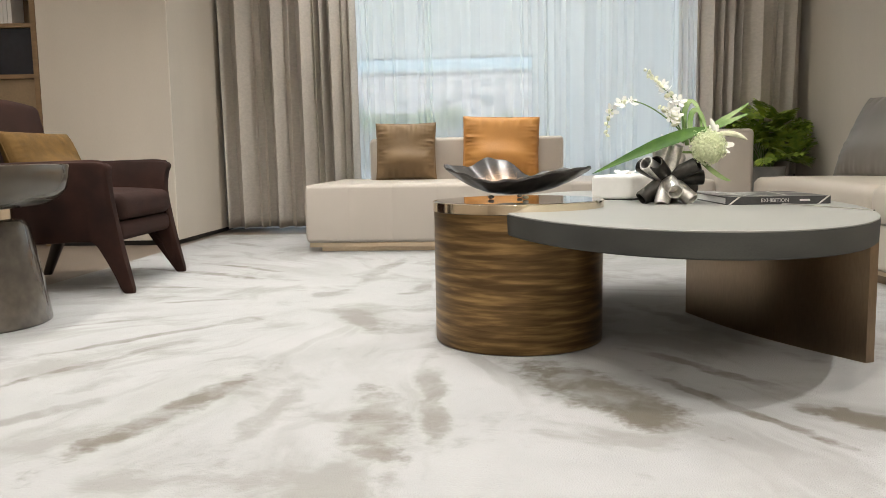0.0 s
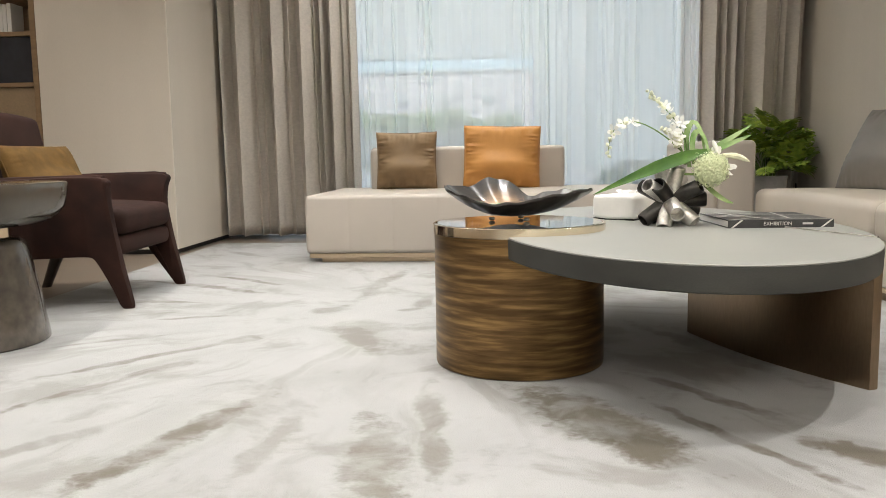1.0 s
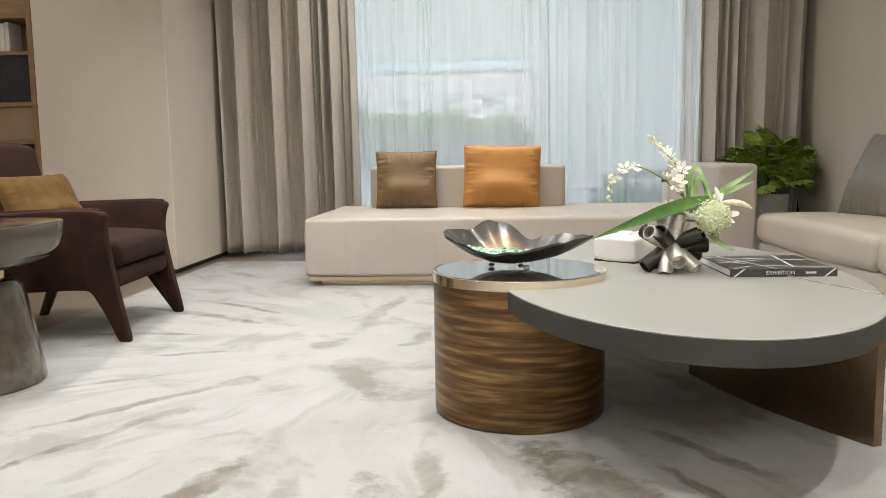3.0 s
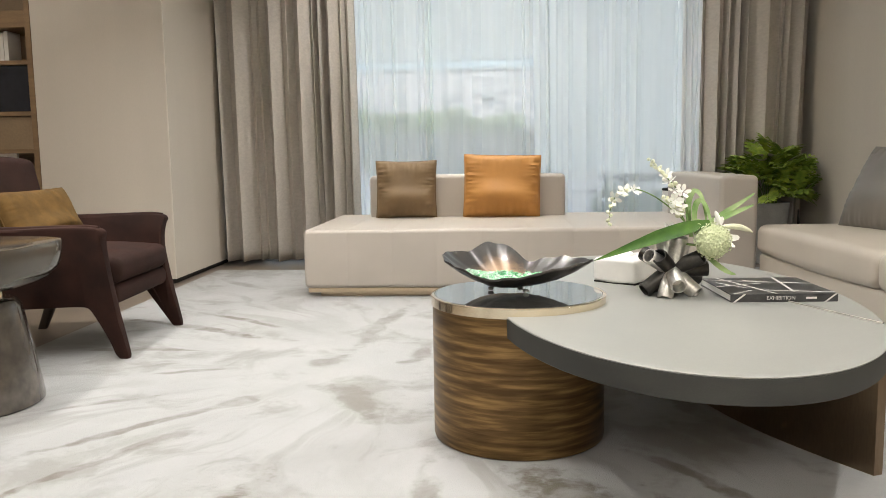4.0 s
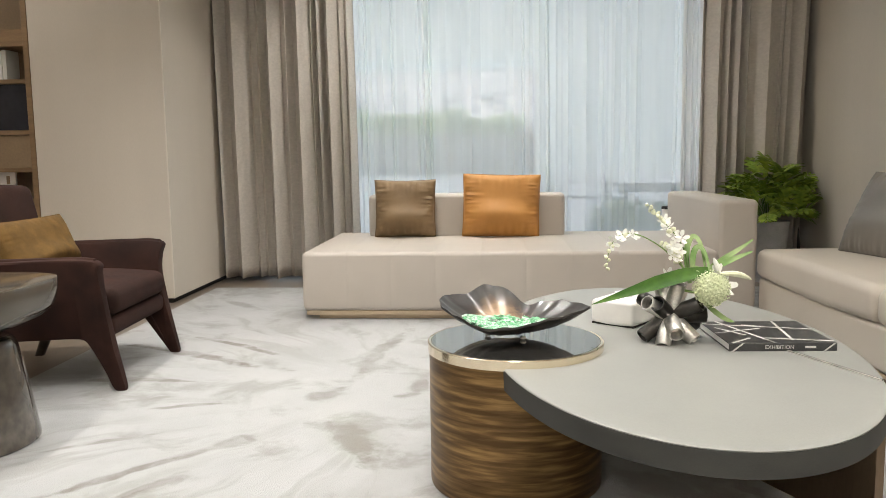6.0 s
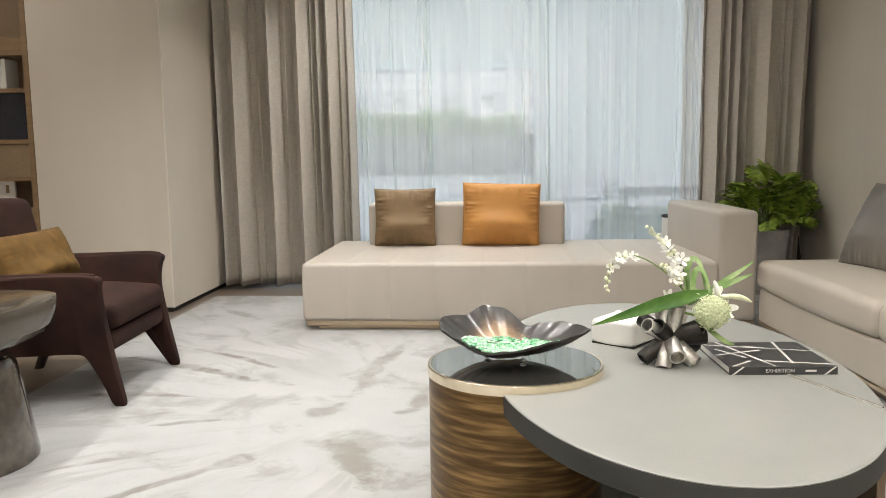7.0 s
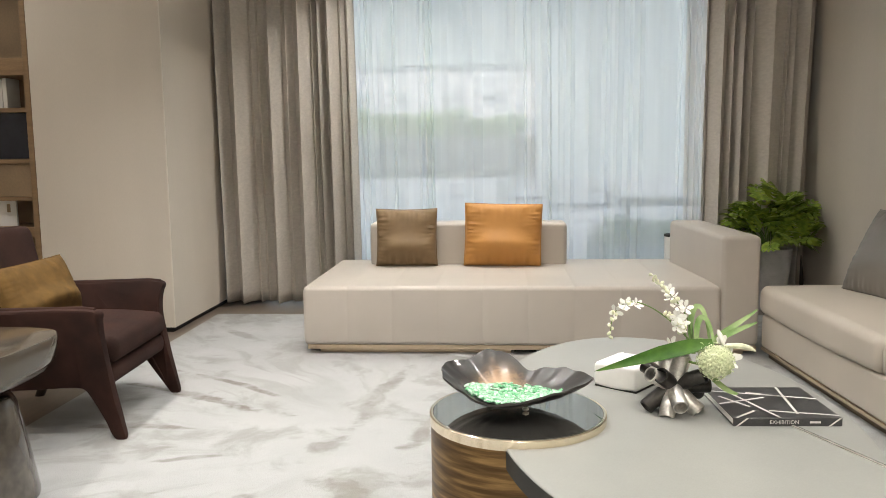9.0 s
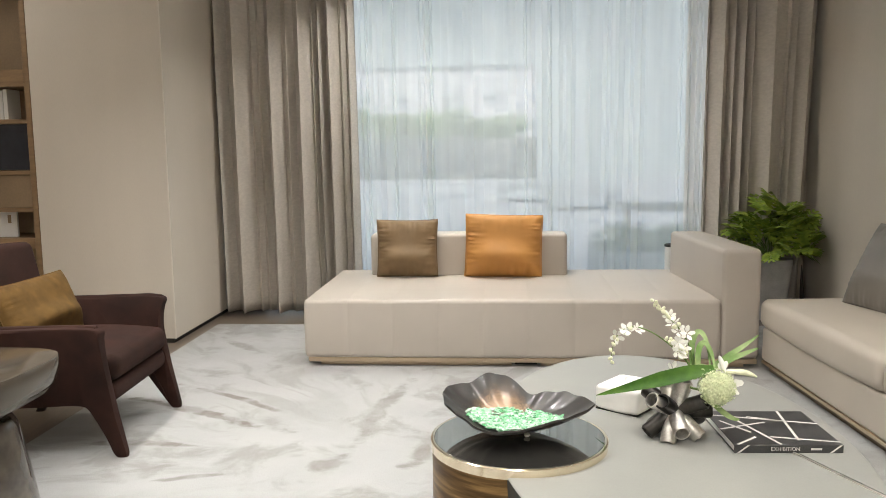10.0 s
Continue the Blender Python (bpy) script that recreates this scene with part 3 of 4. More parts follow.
def build_window():
    win = thing("window_1", "wide floor-to-ceiling window with grey metal frame", "window", pose(0, Y1, 0), kind="structure")
    xs = (-1.97, 1.98)
    for x in xs:
        part("window_frame", box(x - 0.022, x + 0.022, 0.03, 0.11, 0.05, 2.86, 0.004, 1), M_WHITEFRAME, win)
    part("window_frame", box(-1.99, 2.01, 0.03, 0.11, 0.0, 0.05), M_FRAME, win)
    for a, b in zip(xs, xs[1:]):
        p = part("pane", box(a + 0.03, b - 0.03, 0.064, 0.074, 0.05, 2.86), M_CLEAR, win)
        p.visible_shadow = False
    structure("trim_window", box(1.80, 1.98, Y1 - 0.05, Y1 - 0.002, -0.012, 2.9), M_WHITEFRAME, "white painted window reveal", "trim")


def build_corner_strip():
    structure("trim_corner", box(2.535, 2.56, 7.0, 7.046, 0, 2.9, 0.002, 1), M_WHITEFRAME, "narrow white strip beside the curtain's edge", "trim")


def build_curtains():
    def hang(name, x, y, folds, amp, seed, material, label, cat, thick=0.003, spread=0.0, shift=0.0):
        hem = 0.012 if thick else 0.05
        t = thing(name, label, cat, pose(x, y, hem))
        c = part("cloth", curtain_mesh(folds, CEILING - 0.03 - hem, amp, seed, spread, shift), material, t)
        if thick:
            c.modifiers.new("thick", "SOLIDIFY").thickness = thick
        return t
    left = ((0.115, 0.85), (0.18, 1.0), (0.065, 0.30), (0.075, 0.40), (0.135, 1.05), (0.10, 0.45), (0.145, 1.1), (0.045, 0.35), (0.075, 0.8), (0.11, 1.15), (0.055, 0.5), (0.075, 0.75))
    right = ((0.05, -0.5), (0.10, 0.85), (0.06, 0.70), (0.075, 0.95), (0.06, 0.7), (0.225, 0.95), (0.03, 0.2), (0.045, 0.55), (0.13, 0.9))
    hang("curtain", -2.205, 6.82, left, 0.165, 3, M_CURTAIN, "taupe linen curtain hanging in deep folds to the floor", "curtain", spread=0.0, shift=-0.03)
    hang("curtain", 1.735, 6.87, right, 0.14, 11, M_CURTAIN, "taupe linen curtain hanging in deep folds behind the plant", "curtain", spread=0.07, shift=0.02)
    voile = "white sheer voile curtain drawn across the window"
    hang("sheer_curtain", -2.06, 6.95, loose_folds(2.61, 26, 21), 0.06, 21, M_SHEER, voile, "sheer curtain", 0, shift=-0.02)
    hang("sheer_curtain", 0.53, 6.98, loose_folds(1.14, 10, 29), 0.06, 29, M_SHEER, voile, "sheer curtain", 0, spread=0.03)
    hang("sheer_curtain", 1.605, 6.92, ((0.04, 0.6), (0.05, 1.0), (0.035, 0.5), (0.045, 0.8)), 0.045, 33, M_VOILE, "white voile gathered in a narrow bunch at the window's edge", "sheer curtain", 0)
    t = thing("curtain_rail", "white curtain rail under the ceiling", "curtain rail", pose(0, 6.86, CEILING - 0.03))
    part("rail", box(-2.2, 2.55, -0.12, 0.12, 0.0, 0.03, 0.003, 1), M_WHITEFRAME, t)


def build_bookcase():
    b = thing("bookcase", "walnut built-in bookcase with bronze back, partly filled", "bookcase", pose(-3.72, 5.75, -0.012))
    part("side_panel", box(0.505, 0.545, 0.0, 0.40, 0, CEILING - 0.02, 0.002, 1), M_SHELFWOOD, b)
    part("side_panel", box(-0.56, -0.52, 0.0, 0.40, 0, CEILING - 0.02, 0.002, 1), M_SHELFWOOD, b)
    part("back_panel", box(-0.52, 0.505, 0.385, 0.40, 0, CEILING - 0.02), M_SHELFBACK, b)
    for z in (0.10, 0.42, 0.765, 1.25, 1.61, 1.955, 2.65):
        part("shelf", box(-0.52, 0.505, 0.01, 0.385, z - {1.955: 0.118, 0.765: 0.075}.get(z, 0.03), z, 0.002, 1), M_SHELFWOOD, b)
    part("glass_front", box(-0.518, 0.503, 0.03, 0.045, 1.254, 1.576, 0.001, 1), M_DARKPANE, b, "dark smoked glass front")
    part("drawer_front", box(-0.518, 0.503, 0.03, 0.048, 0.985, 1.216, 0.002, 1), M_SHELFBACK, b, "bronze lacquered drawer front")
    part("lintel", box(-0.518, 0.503, 0.02, 0.385, 0.955, 0.984), M_SHELFWOOD, b)
    fr = thing("picture_frame", "small white picture frame standing on a shelf", "picture frame", pose(-3.515, 5.87, 0.753, 0, 0, 8))
    bm = box(-0.10, -0.085, -0.012, 0.012, 0, 0.205)
    box(0.085, 0.10, -0.012, 0.012, 0, 0.205, bm=bm)
    box(-0.085, 0.085, -0.012, 0.012, 0, 0.015, bm=bm)
    box(-0.085, 0.085, -0.012, 0.012, 0.19, 0.205, bm=bm)
    part("frame", bm, M_WHITEFRAME, fr)
    part("print", box(-0.085, 0.085, -0.002, 0.006, 0.015, 0.19), M_PAPER, fr)
    part("motif", box(0.03, 0.055, -0.004, -0.002, 0.10, 0.16, 0.001, 1), M_SHELFBACK, fr)
    rnd = random.Random(4)
    for z, hs in ((1.598, (0.215, 0.205, 0.21)),):
        x = -3.415
        for h in hs:
            bk = thing("book", "white-spined book standing on a shelf", "book", pose(x, 5.84, z), group="books on the shelf")
            w = 0.028 + 0.012 * rnd.random()
            part("cover", box(-w / 2, w / 2, 0, 0.16, 0, h, 0.002, 1), M_WHITEFRAME, bk)
            part("pages", box(-w / 2 + 0.003, w / 2 - 0.003, 0.004, 0.162, 0.004, h - 0.004 + 0.006), M_PAPER, bk)
            x -= w + 0.003


# ---- sofas and cushions ----
def build_sofa():
    s = thing("sofa", "long taupe leather sofa with stitched panels on a champagne metal plinth", "sofa", pose(0, 5.10, 0))
    seams = [-1.12 + 0.281 * k for k in range(1, 9)]
    part("seat", upholstered(-1.12, 1.445, 0.0, 1.28, 0.060, 0.43, 0.028, seams, 0.0, 0.0013), M_LEATHER, s)
    part("backrest", upholstered(-0.845, 0.60, 0.99, 1.20, 0.41, 0.735, 0.03, (), 0.003), M_LEATHER, s)
    arm = part("armrest", upholstered(0.02, 1.16, 0.0, 0.235, 0.060, 0.735, 0.03, (), 0.002, axis="x"), M_LEATHER, s)
    arm.matrix_basis = Matrix.Translation((1.68, 0, 0)) @ Matrix.Rotation(radians(94.2), 4, "Z")
    part("metal_band", box(-1.10, 1.665, 0.02, 1.25, 0.030, 0.060, 0.003, 1), M_CHAMP, s)
    part("plinth", box(-1.03, 0.18, 0.07, 1.2, 0.0, 0.030), M_CHAMP, s)
    part("plinth", box(0.36, 1.60, 0.07, 1.2, 0.0, 0.030), M_CHAMP, s)
    # black block stands in for the shade in the plinth's opening
    part("foot", box(0.20, 0.34, 0.10, 1.1, 0.0, 0.030), M_DARKGAP, s, "black block filling the shaded gap in the plinth")

    t = thing("sofa", "cream leather sofa along the side wall on a metal plinth", "sofa", pose(1.852, 2.0, 0, 0, 0, 3.4))
    part("base", upholstered(0.02, 0.74, 0.0, 3.12, 0.062, 0.265, 0.02, (), 0.0, axis="y"), M_LEATHER2, t)
    part("seat_cushion", upholstered(0.0, 0.74, 1.755, 3.135, 0.265, 0.44, 0.05, (), 0.012, axis="y"), M_LEATHER2, t)
    part("seat_cushion", upholstered(0.0, 0.74, 0.0, 1.75, 0.265, 0.44, 0.05, (), 0.012, axis="y"), M_LEATHER2, t)
    part("plinth", box(0.06, 0.72, 0.03, 3.09, 0.0, 0.045), M_BRONZE, t)
    part("metal_band", box(0.02, 0.73, 0.01, 3.11, 0.045, 0.062), M_CHAMP, t)


def build_cushions():
    def cushion(label, w, h, t, seed, material, m, pinch=0.045, wrinkle=0.018, fill=0.40):
        c = thing("cushion", label, "cushion", m)
        filling = part("filling", pillow(w, h, t, seed, pinch, wrinkle, fill), material, c)
        part("piping", piping(w, h, pinch, 0.0045), material, filling)
    cushion("olive-brown leather cushion leaning on the sofa back", 0.445, 0.418, 0.14, 1, M_BROWNLEA, pose(-0.565, 6.02, 0.428, -5, 0, 1))
    cushion("tan orange leather cushion leaning on the sofa back", 0.555, 0.450, 0.16, 2, M_TAN, pose(0.13, 6.015, 0.428, -5, 1.5, 0), 0.025)
    cushion("grey satin leather cushion leaning against the side wall", 0.58, 0.515, 0.17, 3, M_GREYCUSH, pose(2.15, 4.70, 0.43, -26, 0, -78), 0.04, 0.008, 0.1)
    cushion("ochre suede lumbar cushion on the armchair", 0.62, 0.32, 0.15, 4, M_OCHRE, pose(-2.085, 3.945, 0.445, -20, 0, 90), 0.03, 0.004, 0.3)


# ---- armchair ----
def side_shape(points, y_of, thick):
    """A padded side panel: outline in x and z, its sideways place by height."""
    bm = bmesh.new()
    loops = []
    c = Vector((sum(p[0] for p in points) / len(points), 0, sum(p[1] for p in points) / len(points)))
    for inset, off in ((0.014, -0.5), (0.004, -0.42), (0.0, -0.25), (0.0, 0.25), (0.004, 0.42), (0.014, 0.5)):
        ring = []
        for x, z in points:
            d = Vector((c.x - x, 0, c.z - z)).normalized()
            ring.append(bm.verts.new((x + d.x * inset, y_of(z) + off * thick * min(1.0, 0.56 + 1.6 * z), z + d.z * inset)))
        loops.append(ring)
    n = len(points)
    for a, b in zip(loops, loops[1:]):
        for i in range(n):
            bm.faces.new((a[i], a[(i + 1) % n], b[(i + 1) % n], b[i]))
    bmesh.ops.triangulate(bm, faces=[bm.faces.new(loops[0][::-1]), bm.faces.new(loops[-1])])
    return bm


def smooth_outline(points, steps=4):
    """Catmull-Rom through a closed outline."""
    out = []
    n = len(points)
    for i in range(n):
        p = [Vector((*points[(i + k) % n], 0)) for k in (-1, 0, 1, 2)]
        for s in range(steps):
            t = s / steps
            v = 0.5 * (2 * p[1] + (p[2] - p[0]) * t + (2 * p[0] - 5 * p[1] + 4 * p[2] - p[3]) * t * t + (3 * p[1] - p[0] - 3 * p[2] + p[3]) * t ** 3)
            out.append((v.x, v.y))
    return out


def leg_mesh(foot, top, wf, wt, df, dt):
    bm = bmesh.new()
    rings = []
    for k in range(7):
        f = k / 6
        c = Vector(foot).lerp(Vector(top), f)
        w, d = wf + (wt - wf) * f ** 1.3, df + (dt - df) * f
        rings.append([bm.verts.new((c.x + w * (u - 0.5) , c.y + d * (v - 0.5), c.z)) for u, v in rounded_section(1, 1, 0.3, 3)])
    n = len(rings[0])
    for a, b in zip(rings, rings[1:]):
        for i in range(n):
            bm.faces.new((a[i], a[(i + 1) % n], b[(i + 1) % n], b[i]))
    bm.faces.new(rings[0][::-1])
    bm.faces.new(rings[-1])
    return bm


def build_armchair():
    c = thing("armchair", "aubergine suede armchair with flared arms and tapered legs", "armchair", pose(-1.592, 3.945, 0, 0, 0, 3))
    # local x runs forward; the front feet stand at x = 0
    outline = smooth_outline([(0.012, 0.0), (0.002, 0.07), (-0.026, 0.20), (-0.048, 0.32), (-0.066, 0.45), (-0.064, 0.535), (-0.056, 0.582), (-0.105, 0.600), (-0.25, 0.602),
                              (-0.45, 0.594), (-0.66, 0.580), (-0.70, 0.46), (-0.69, 0.30), (-0.62, 0.232), (-0.40, 0.232), (-0.22, 0.238), (-0.145, 0.228),
                              (-0.105, 0.17), (-0.058, 0.07), (-0.030, 0.0)])
    for s in (-1, 1):
        flare = lambda z, s=s: s * (0.352 + 0.045 * max(0.0, (z - 0.40) / 0.20) ** 2)
        part("side_frame", side_shape(outline, flare, 0.072), M_VELVET, c, "arm flowing down into the tapered front leg")
        part("rear_leg", leg_mesh((-0.72, s * 0.30, 0.0), (-0.62, s * 0.31, 0.25), 0.045, 0.075, 0.04, 0.055), M_CHAIRLEG, c, "dark wood rear leg")
        arm_top = [(-0.075 - 0.6 * k / 10, s * (0.392 - 0.012 * (k / 10)), 0.592 - 0.012 * k / 10) for k in range(11)]
        part("arm_roll", tube(arm_top, [0.012] + [0.020] * 9 + [0.014], 10), M_VELVET, c)
    part("seat_rail", upholstered(-0.68, -0.045, -0.325, 0.325, 0.235, 0.325, 0.028, (), 0.002), M_VELVET, c)
    seat = part("seat_cushion", upholstered(-0.66, -0.03, -0.32, 0.32, 0.328, 0.452, 0.045, (), 0.014), M_VELVET, c)
    back = part("backrest", upholstered(-0.36, 0.36, -0.065, 0.065, 0.0, 0.60, 0.045, (), 0.014), M_VELVET, c)
    back.matrix_basis = Matrix.Translation((-0.665, 0, 0.31)) @ Matrix.Rotation(radians(90), 4, "Z") @ Matrix.Rotation(radians(-12), 4, "X")


# ---- side table ----
def build_side_table():
    t = thing("side_table", "smoked lacquer side table with thick top and round pedestal", "side table", pose(-1.86, 2.90, 0))
    part("pedestal", lathe([(0.255, 0.0), (0.262, 0.006), (0.262, 0.02), (0.235, 0.20), (0.205, 0.36), (0.192, 0.385), (0.18, 0.392)], 64), M_SMOKE2, t, "polished dark stone pedestal")
    part("collar", lathe([(0.145, 0.392), (0.15, 0.395), (0.15, 0.432), (0.145, 0.436)], 48), M_GOLD, t, "polished brass collar")
    part("top", lathe([(0.20, 0.436), (0.235, 0.442), (0.275, 0.465), (0.30, 0.50), (0.31, 0.55), (0.312, 0.588), (0.308, 0.594), (0.30, 0.596)], 72, power=3.6), M_SMOKE, t)


# ---- coffee table ----
TOP = 0.432
TC, TRX, TRY = (0.640, 2.778), 0.556, 0.996
DRUM, DR, DTOP = (0.165, 2.668), 0.276, 0.455


def build_coffee_table():
    t = thing("coffee_table", "oval grey coffee table with bronze drum and black glass disc", "coffee table", pose(DRUM[0], DRUM[1], 0))
    drum = part("drum", lathe([(DR - 0.012, 0.0), (DR - 0.006, 0.004), (DR - 0.004, 0.012), (DR - 0.004, DTOP - 0.032)], 96), M_DRUM, t, "brushed bronze-gold foil drum")
    part("band", lathe([(DR - 0.01, DTOP - 0.032), (DR, DTOP - 0.030), (DR, DTOP - 0.002), (DR - 0.003, DTOP), (DR - 0.010, DTOP), (DR - 0.010, DTOP - 0.004)], 96), M_GOLD, drum, "polished brass rim band")
    part("glass_disc", lathe([(DR - 0.0105, DTOP - 0.012), (DR - 0.0105, DTOP - 0.001), (DR - 0.012, DTOP + 0.0005)], 96), M_BLACKGLASS, drum, "black mirror glass disc")
    dx, dy = TC[0] - DRUM[0], TC[1] - DRUM[1]
    top = part("oval_top", lathe([(0.985, TOP - 0.0065), (0.997, TOP - 0.0060), (0.998, TOP - 0.003), (0.993, TOP - 0.0006), (0.985, TOP)], 128, None, (dx, dy), TRX, TRY), M_CONCRETE, t, "pale grey stone-like oval top")
    # edge band set much darker than the top
    part("oval_edge", lathe([(0.97, TOP - 0.068), (0.990, TOP - 0.067), (0.997, TOP - 0.063), (1.0, TOP - 0.012), (0.999, TOP - 0.0066), (0.98, TOP - 0.0066)], 128, None, (dx, dy), TRX, TRY), M_CONCRETE_EDGE, t, "dark grey edge, darker than the top")
    # inlay line across the top near its far side
    a, b = Vector((0.975 - DRUM[0], 2.640 - DRUM[1], TOP + 0.0004)), Vector((1.116 - DRUM[0], 2.298 - DRUM[1], TOP + 0.0004))
    part("inlay", tube([a, b], 0.0046, 4), M_STEEL, top, "thin metal inlay line")
    across = (b - a).cross(Vector((0, 0, 1))).normalized() * -0.0072
    part("groove", tube([a + across, b + across], 0.0026, 4), M_DARKGAP, top, "dark groove beside the metal line")
    # curved bronze support panel
    bm = bmesh.new()
    rings = []
    p0, p1 = Vector((0.803 - DRUM[0], 3.08 - DRUM[1])), Vector((1.128 - DRUM[0], 2.325 - DRUM[1]))
    d = p1 - p0
    nrm = Vector((d.y, -d.x)).normalized()
    for k in range(25):
        f = k / 24
        bow = 0.04 * math.sin(math.pi * f)
        c = p0 + d * f + nrm * bow
        rings.append([bm.verts.new((c.x + nrm.x * w, c.y + nrm.y * w, h)) for w, h in ((0.0, 0.0), (-0.03, 0.0), (-0.03, TOP - 0.068), (0.0, TOP - 0.068))])
    for a, b in zip(rings, rings[1:]):
        for i in range(4):
            bm.faces.new((a[i], a[(i + 1) % 4], b[(i + 1) % 4], b[i]))
    bm.faces.new(rings[0][::-1])
    bm.faces.new(rings[-1])
    part("support_panel", bm, M_BRONZE, t, "curved satin bronze support panel")


def build_bowl():
    b = thing("bowl", "black lacquer bowl with torn wavy rim and gold-flecked inside", "bowl", pose(0.148, 2.712, DTOP + 0.002, 0, 0, -13))
    n, m = 128, 16
    bm = bmesh.new()

    def rim(a):
        c, q = math.cos(a), math.sin(a)
        k = 0.242 * 0.185 / math.sqrt((0.185 * c) ** 2 + (0.242 * q) ** 2)
        return k * (1 + 0.05 * math.sin(3 * a + 0.8) + 0.08 * math.exp(-((a - 4.6) / 0.5) ** 2) + 0.013 * math.sin(7 * a + 1.0) + 0.008 * math.sin(16 * a))

    def height(a):
        c = math.cos(a)
        back = math.exp(-((a - 2.0) / 0.42) ** 4)
        small = math.exp(-((a - 0.98) / 0.30) ** 4)
        return 0.045 + (0.036 if c > 0 else 0.050) * abs(c) ** 1.6 + 0.050 * back + 0.011 * small + 0.0016 * math.sin(9 * a + 2.2) + 0.0018 * math.sin(17 * a + 1)

    sheets = []
    for side in (0, 1):
        rings = []
        for j in range(m + 1):
            f = j / m
            ring = []
            for i in range(n):
                a = 2 * math.pi * i / n
                r = rim(a) * f * (1 - 0.004 * side)
                zz = 0.013 + height(a) * f ** 2.25 + (0.009 if side else 0.0) * (1 - 0.25 * f) + 0.002 * noise.noise(Vector((r * math.cos(a) * 30, r * math.sin(a) * 30, side)))
                ring.append(bm.verts.new((r * math.cos(a), r * math.sin(a), zz)))
            rings.append(ring)
        for p, q in zip(rings[1:], rings[2:]):
            for i in range(n):
                bm.faces.new((p[i], p[(i + 1) % n], q[(i + 1) % n], q[i]))
        bm.faces.new(rings[1])
        for v in rings[0]:
            bm.verts.remove(v)
        sheets.append(rings)
    for i in range(n):
        bm.faces.new((sheets[0][m][i], sheets[0][m][(i + 1) % n], sheets[1][m][(i + 1) % n], sheets[1][m][i]))
    part("shell", bm, M_BOWL, b)
    for a in (200, 320, 80):
        bm = bmesh.new()
        bmesh.ops.create_icosphere(bm, subdivisions=2, radius=0.0062, matrix=Matrix.Translation((0.07 * math.cos(radians(a)), 0.07 * math.sin(radians(a)), 0.0055)) @ Matrix.Diagonal((1.7, 1.7, 1, 1)))
        part("foot", bm, M_STEEL, b, "small polished ball foot")
    # glass chips
    rnd = random.Random(8)
    bm = bmesh.new()
    for _ in range(820):
        a, q = rnd.random() * 2 * math.pi, math.sqrt(rnd.random())
        x, y = 0.150 * q * math.cos(a) + 0.008, 0.112 * q * math.sin(a) - 0.028
        at = math.atan2(y, x) % (2 * math.pi)
        z = 0.013 + height(at) * (math.hypot(x, y) / rim(at)) ** 2.25 + 0.016 + 0.006 * rnd.random() * (1.3 - q)
        mt = Matrix.LocRotScale((x, y, z), Euler((rnd.uniform(-0.5, 0.5), rnd.uniform(-0.5, 0.5), rnd.random() * 6)), (0.0115 + 0.006 * rnd.random(), 0.0062 + 0.002 * rnd.random(), 0.0036))
        bmesh.ops.create_icosphere(bm, subdivisions=1, radius=1.0, matrix=mt)
    chips = part("glass_chips", bm, M_PEBBLE, None, "", False)
    chips.matrix_basis = pose(0.148, 2.712, DTOP + 0.002, 0, 0, -13)
    tagged(chips, "heap of green and clear glass chips in the bowl", "glass chips", kind="stuff")


def build_vase():
    c = Vector((0.662, 2.762, 0.513))
    v = thing("vase", "nickel and black vase of short tubes bursting from one centre", "vase", Matrix.Translation(c))
    rnd = random.Random(12)
    dirs = [(-0.66, -0.50, 0.42), (0.02, -0.86, -0.30), (-0.28, -0.62, -0.74), (0.62, -0.48, -0.62), (0.70, -0.42, 0.38), (-0.72, -0.25, -0.52),
            (0.20, -0.25, 0.95), (-0.22, 0.25, 0.92), (0.76, 0.42, -0.30), (-0.60, 0.62, 0.35), (0.30, 0.72, -0.62), (-0.45, 0.60, -0.66), (0.45, 0.62, 0.60), (0.95, -0.05, 0.02), (-0.2, -0.3, 0.2)]
    for k, d in enumerate(dirs):
        d = Vector(d).normalized()
        ln = 0.112 + 0.010 * rnd.random()
        ln = min(ln, 0.088 / max(0.01, -d.z)) if d.z < 0 else ln
        r = 0.0250
        bm = bmesh.new()
        prof = [(0.010, 0.0), (r, 0.012), (r, ln - 0.003), (r - 0.002, ln), (r - 0.005, ln), (r - 0.006, ln - 0.004), (r - 0.006, ln - 0.045)]
        bm = lathe(prof, 24)
        bmesh.ops.transform(bm, matrix=d.to_track_quat("Z", "Y").to_matrix().to_4x4(), verts=bm.verts)
        part("tube", bm, M_STEEL if k in (0, 1, 2, 3, 6, 7, 10, 12) else M_GUNMETAL, v)
    bm = bmesh.new()
    bmesh.ops.create_icosphere(bm, subdivisions=3, radius=0.030)
    part("core", bm, M_GUNMETAL, v)


def ribbon(points, widths, up=(0, 0, 1), fold=0.2):
    """A leaf blade along points with a creased middle."""
    bm = bmesh.new()
    pts = [Vector(p) for p in points]
    rows = []
    for i, p in enumerate(pts):
        d = (pts[min(i + 1, len(pts) - 1)] - pts[max(i - 1, 0)]).normalized()
        side = d.cross(Vector(up)).normalized()
        n = side.cross(d)
        w = widths[i] if not isinstance(widths, float) else widths
        rows.append([bm.verts.new(p + side * w * k + n * abs(k) * w * fold) for k in (-1, -0.5, 0, 0.5, 1)])
    for a, b in zip(rows, rows[1:]):
        for i in range(4):
            bm.faces.new((a[i], a[i + 1], b[i + 1], b[i]))
    return bm


